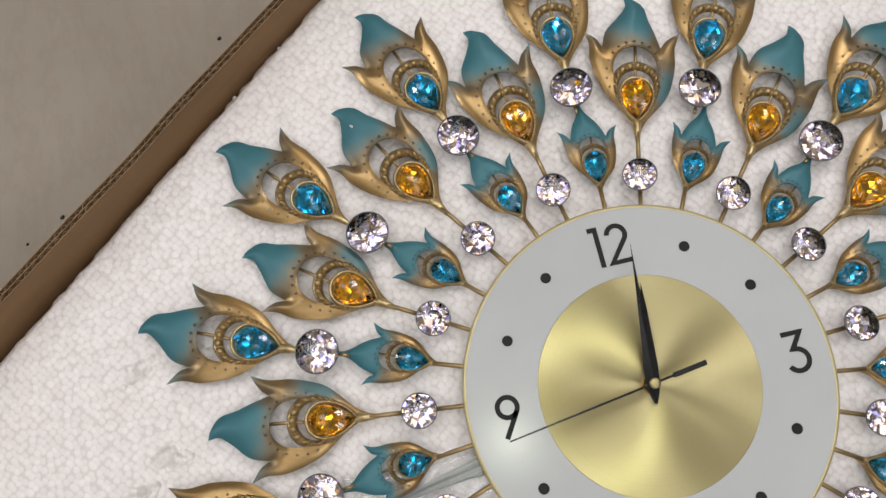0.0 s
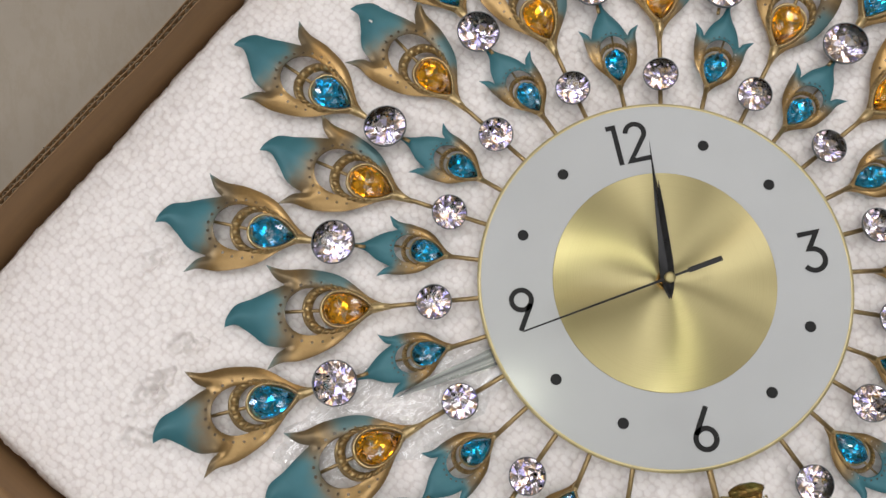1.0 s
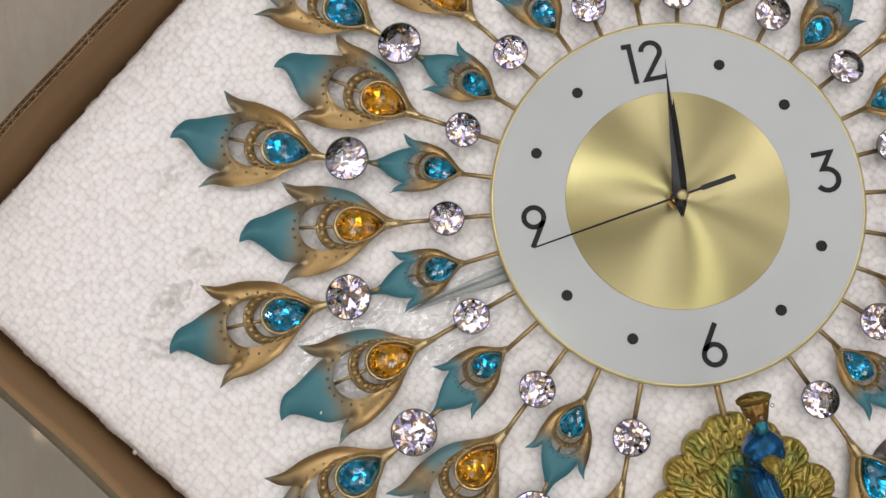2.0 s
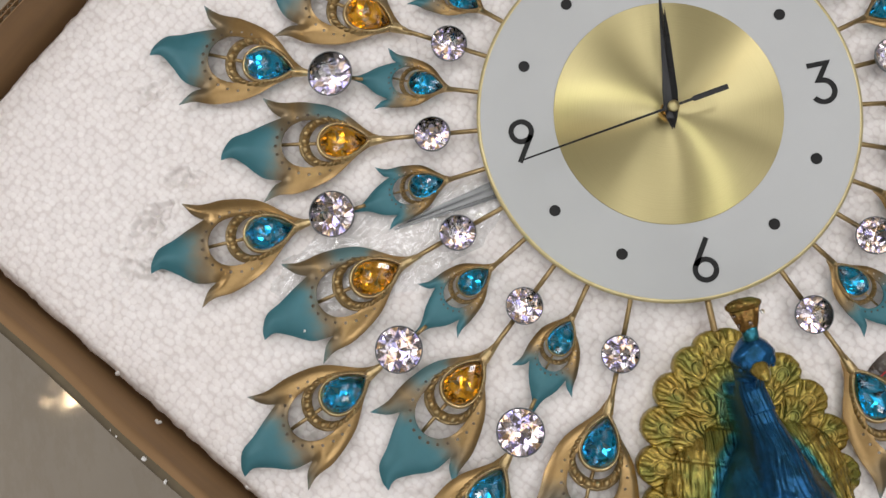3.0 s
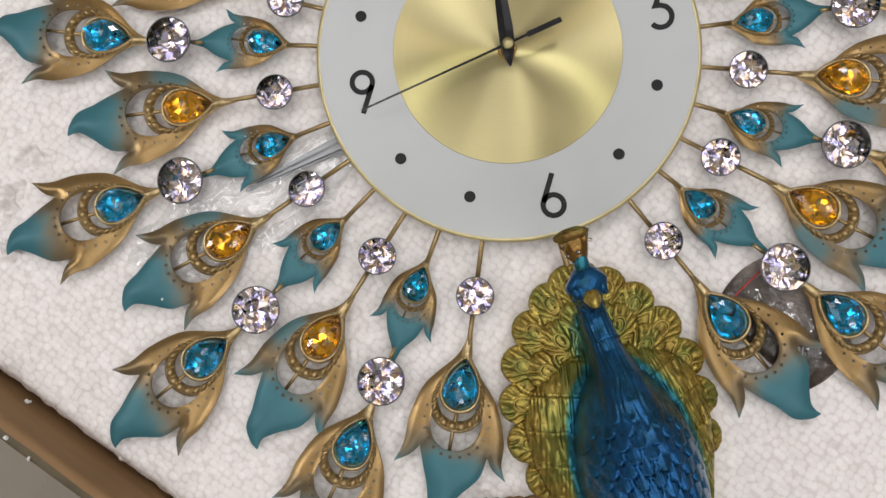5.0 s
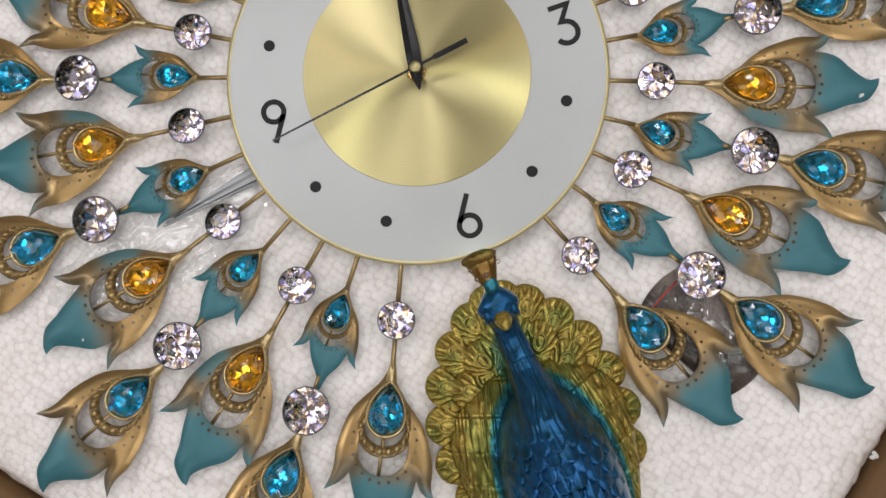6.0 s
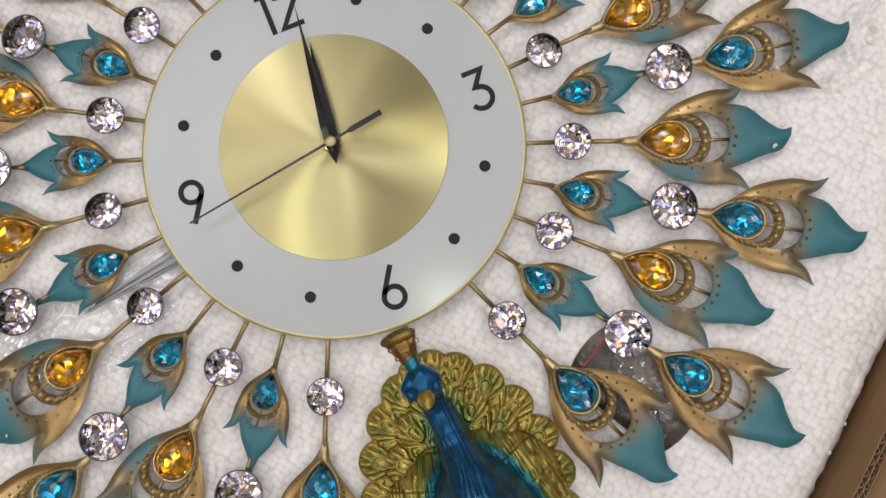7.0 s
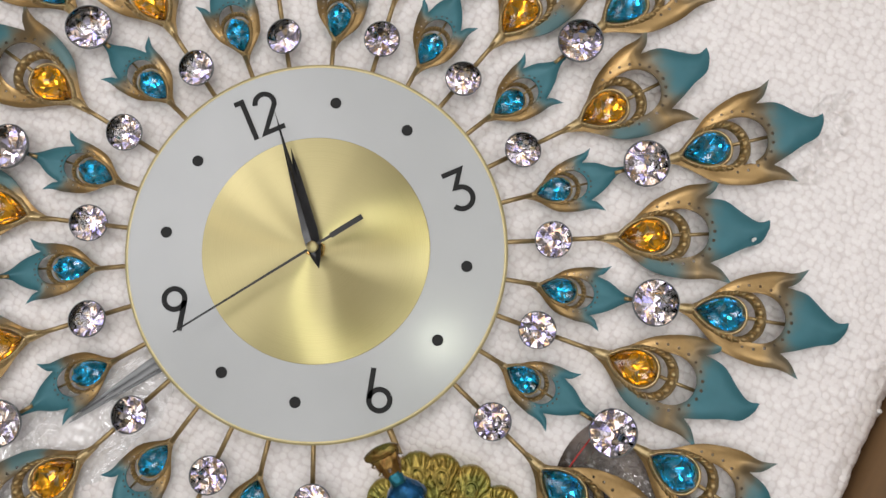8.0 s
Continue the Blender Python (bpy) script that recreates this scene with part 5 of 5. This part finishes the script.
# ---- what lies on the foam beside the clock ----
def crumpled(name, width, length, lift, seed, mat, crease):
    """A film full of fine wandering creases, drawn out along its length."""
    r = random.Random(seed)
    rim = [(length / 2 * math.cos(a) * (0.9 + 0.16 * r.random()), width / 2 * math.sin(a) * (0.85 + 0.3 * r.random())) for a in [2 * math.pi * i / 40 for i in range(40)]]
    x, y = np.meshgrid(np.arange(-length * 0.55, length * 0.55, 0.0009), np.arange(-width * 0.6, width * 0.6, 0.0009), indexing="ij")
    flat = np.column_stack([x.ravel(), y.ravel()])
    gap = np.where(inside(flat, rim), edge_gap(flat, rim), -1.0).reshape(x.shape)
    wx, wy = x + 0.010 * smooth_noise(x, y, 0.013, seed), y + 0.012 * smooth_noise(x, y, 0.011, seed + 1)
    ridge = np.zeros(x.shape)
    for k, (size, weight) in enumerate(((0.013, 0.55), (0.0065, 0.3), (0.0034, 0.15))):
        ridge += weight * (1 - np.abs(2 * smooth_noise(wx * 0.6, wy * 1.3, size, seed + 2 + k) - 1)) ** 2
    z = 0.0004 + np.clip(gap / 0.006, 0, 1) * (lift + crease * ridge)
    ids = np.full(x.shape, -1)
    ids[gap > 0] = np.arange((gap > 0).sum())
    quads = np.stack([ids[:-1, :-1], ids[1:, :-1], ids[1:, 1:], ids[:-1, 1:]], axis=-1).reshape(-1, 4)
    quads = quads[(quads >= 0).all(axis=1)]
    return mesh_of(name, np.column_stack([x[gap > 0], y[gap > 0], z[gap > 0]]), quads, [mat])


def sheet(name, width, length, lift, seed, mat, count, crease):
    """A crumpled film of flat facets between sharp folds."""
    r = random.Random(seed)
    rim = [(length / 2 * math.cos(a) * (0.9 + 0.16 * r.random()), width / 2 * math.sin(a) * (0.85 + 0.3 * r.random())) for a in [2 * math.pi * i / 40 for i in range(40)]]
    pts = np.array([(r.uniform(-0.55, 0.55) * length, r.uniform(-0.55, 0.55) * width) for _ in range(count)])
    ok = inside(pts, rim) & (edge_gap(pts, rim) > 0.0015)
    v, f = fill(rim, [], [tuple(p) for p in pts[ok]])
    gap = np.clip(edge_gap(v, rim) / 0.008, 0, 1)
    z = lift * gap + 0.0004 + gap * crease * np.array([r.random() ** 1.6 for _ in v])
    return mesh_of(name, np.column_stack([v, z]), [tuple(t) for t in f], [mat], smooth=False)


film = thing("plastic_bag", pose(-0.188, -0.046, FOAM + 0.0004, 0, 0, 14), "crumpled clear plastic bag with a grey strip, under the feathers", "plastic bag")
f = part("film", crumpled("film", 0.066, 0.170, 0.0004, 4, M_FILM, 0.0030), film)
f.visible_shadow = False
bm = bmesh.new()
for k in range(5):
    y0, y1 = -0.0062 + 0.0024 * k, -0.0040 + 0.0024 * k
    prism(bm, [(0.004 + 0.003 * k, y0 * 0.25), (0.074, y0), (0.074, y1), (0.004 + 0.003 * k, y1 * 0.25 + 0.0002)], 0.0002, lambda px, py, k=k: 0.0016 + 0.0009 * math.sin(px * 60 + k * 2.0) + (0.0008 if k % 2 else 0))
part("strip", bm_mesh("strip", bm, [M_STRIP], False), film, pose(0, 0.0085, 0.0018, 0, 0, -4), "flat grey plastic strip")

bag = thing("hardware_sachet", pose(0.119, -0.212, FOAM - 0.0006, 0, 0, 118), "dark grey plastic sachet with red seal, under the feathers", "sachet")
verts, faces = [], []
N = 40
for i in range(N + 1):
    for k in range(N + 1):
        u, v = 2 * i / N - 1, 2 * k / N - 1
        ex = math.copysign(abs(u) ** 0.9, u)
        x, y = 0.042 * ex * (1 - 0.10 * v * v), 0.0245 * v * (1 - 0.16 * u * u)
        q = Vector((x * 60, y * 60, 3.3))
        z = 0.0062 * (1 - u ** 4) ** 0.7 * (1 - v ** 4) ** 0.6 * (0.62 + 0.5 * abs(noise.noise(q)) + 0.2 * noise.noise(q * 2.4))
        verts.append((x, y, z))
for i in range(N):
    for k in range(N):
        a = i * (N + 1) + k
        faces.append((a, a + N + 1, a + N + 2, a + 1))
part("sachet_body", mesh_of("sachet_body", verts, faces, [M_PACK]), bag)
bm = bmesh.new()
tube(bm, [(0.0335, -0.021, 0.0044), (0.0345, -0.008, 0.0060), (0.0345, 0.004, 0.0060), (0.0335, 0.019, 0.0045)], 0.0005, 8)
part("seal", bm_mesh("seal", bm, [M_RED]), bag, None, "thin red zip seal")
wrap = part("wrap", sheet("wrap", 0.044, 0.076, 0.0056, 9, M_WRAP, 1100, 0.0022), bag, None, "clear crinkled film")
wrap.visible_shadow = False
txt = bpy.data.curves.new("printed_mark", "FONT")
txt.body, txt.size, txt.extrude, txt.align_x, txt.align_y = "\u80fd", 0.0082, 0.0001, "CENTER", "CENTER"
tmp = bpy.data.objects.new("printed_mark", txt)
scene.collection.objects.link(tmp)
me = bpy.data.meshes.new_from_object(tmp.evaluated_get(bpy.context.evaluated_depsgraph_get()))
bpy.data.objects.remove(tmp)
me.materials.clear()
me.materials.append(M_INK)
part("printed_mark", me, bag, pose(-0.0224, 0.0022, 0.0080, 0, 0, -118 - 20), "pale printed writing")
bm = bmesh.new()
box(bm, 0, 0.0012, -0.003, 0.003, 0, 0.0002)
box(bm, 0.0022, 0.0032, -0.0025, 0.003, 0, 0.0002)
part("printed_bars", bm_mesh("printed_bars", bm, [M_INK], False), bag, pose(-0.0155, 0.0087, 0.0080, 0, 0, -118 - 20), "pale unreadable print")

# a piece of brown board under the lower end of the figure
bm = bmesh.new()
edge = [(-0.0255 + 0.057 * i / 24, 0.0006 * math.sin(i * 2.1) + 0.0004 * math.sin(i * 5.3)) for i in range(25)]
prism(bm, edge + [(0.0315, -0.03), (-0.0255, -0.03)], 0.0, 0.0065)
thing("cardboard_piece", pose(-0.074, -0.2695, FOAM, 0, 0, -11), "torn piece of brown cardboard lying on the foam", "cardboard", me=bm_mesh("cardboard_piece", bm, [M_BOARD], False))

# flecks of foam stuck to the feathers
for i, (cx, cy, size) in enumerate(((0.258, -0.105, 0.0022), (0.309, -0.195, 0.0018), (0.280, -0.059, 0.0018), (-0.154, 0.222, 0.0016), (-0.253, -0.092, 0.0014))):
    thing("foam_crumb", pose(cx, cy, FOAM + 0.0098, 0, 0, 40 * i), "small white fleck of polystyrene stuck to a feather", "foam crumb", "foam crumbs", me=crumb(20 + i, size))
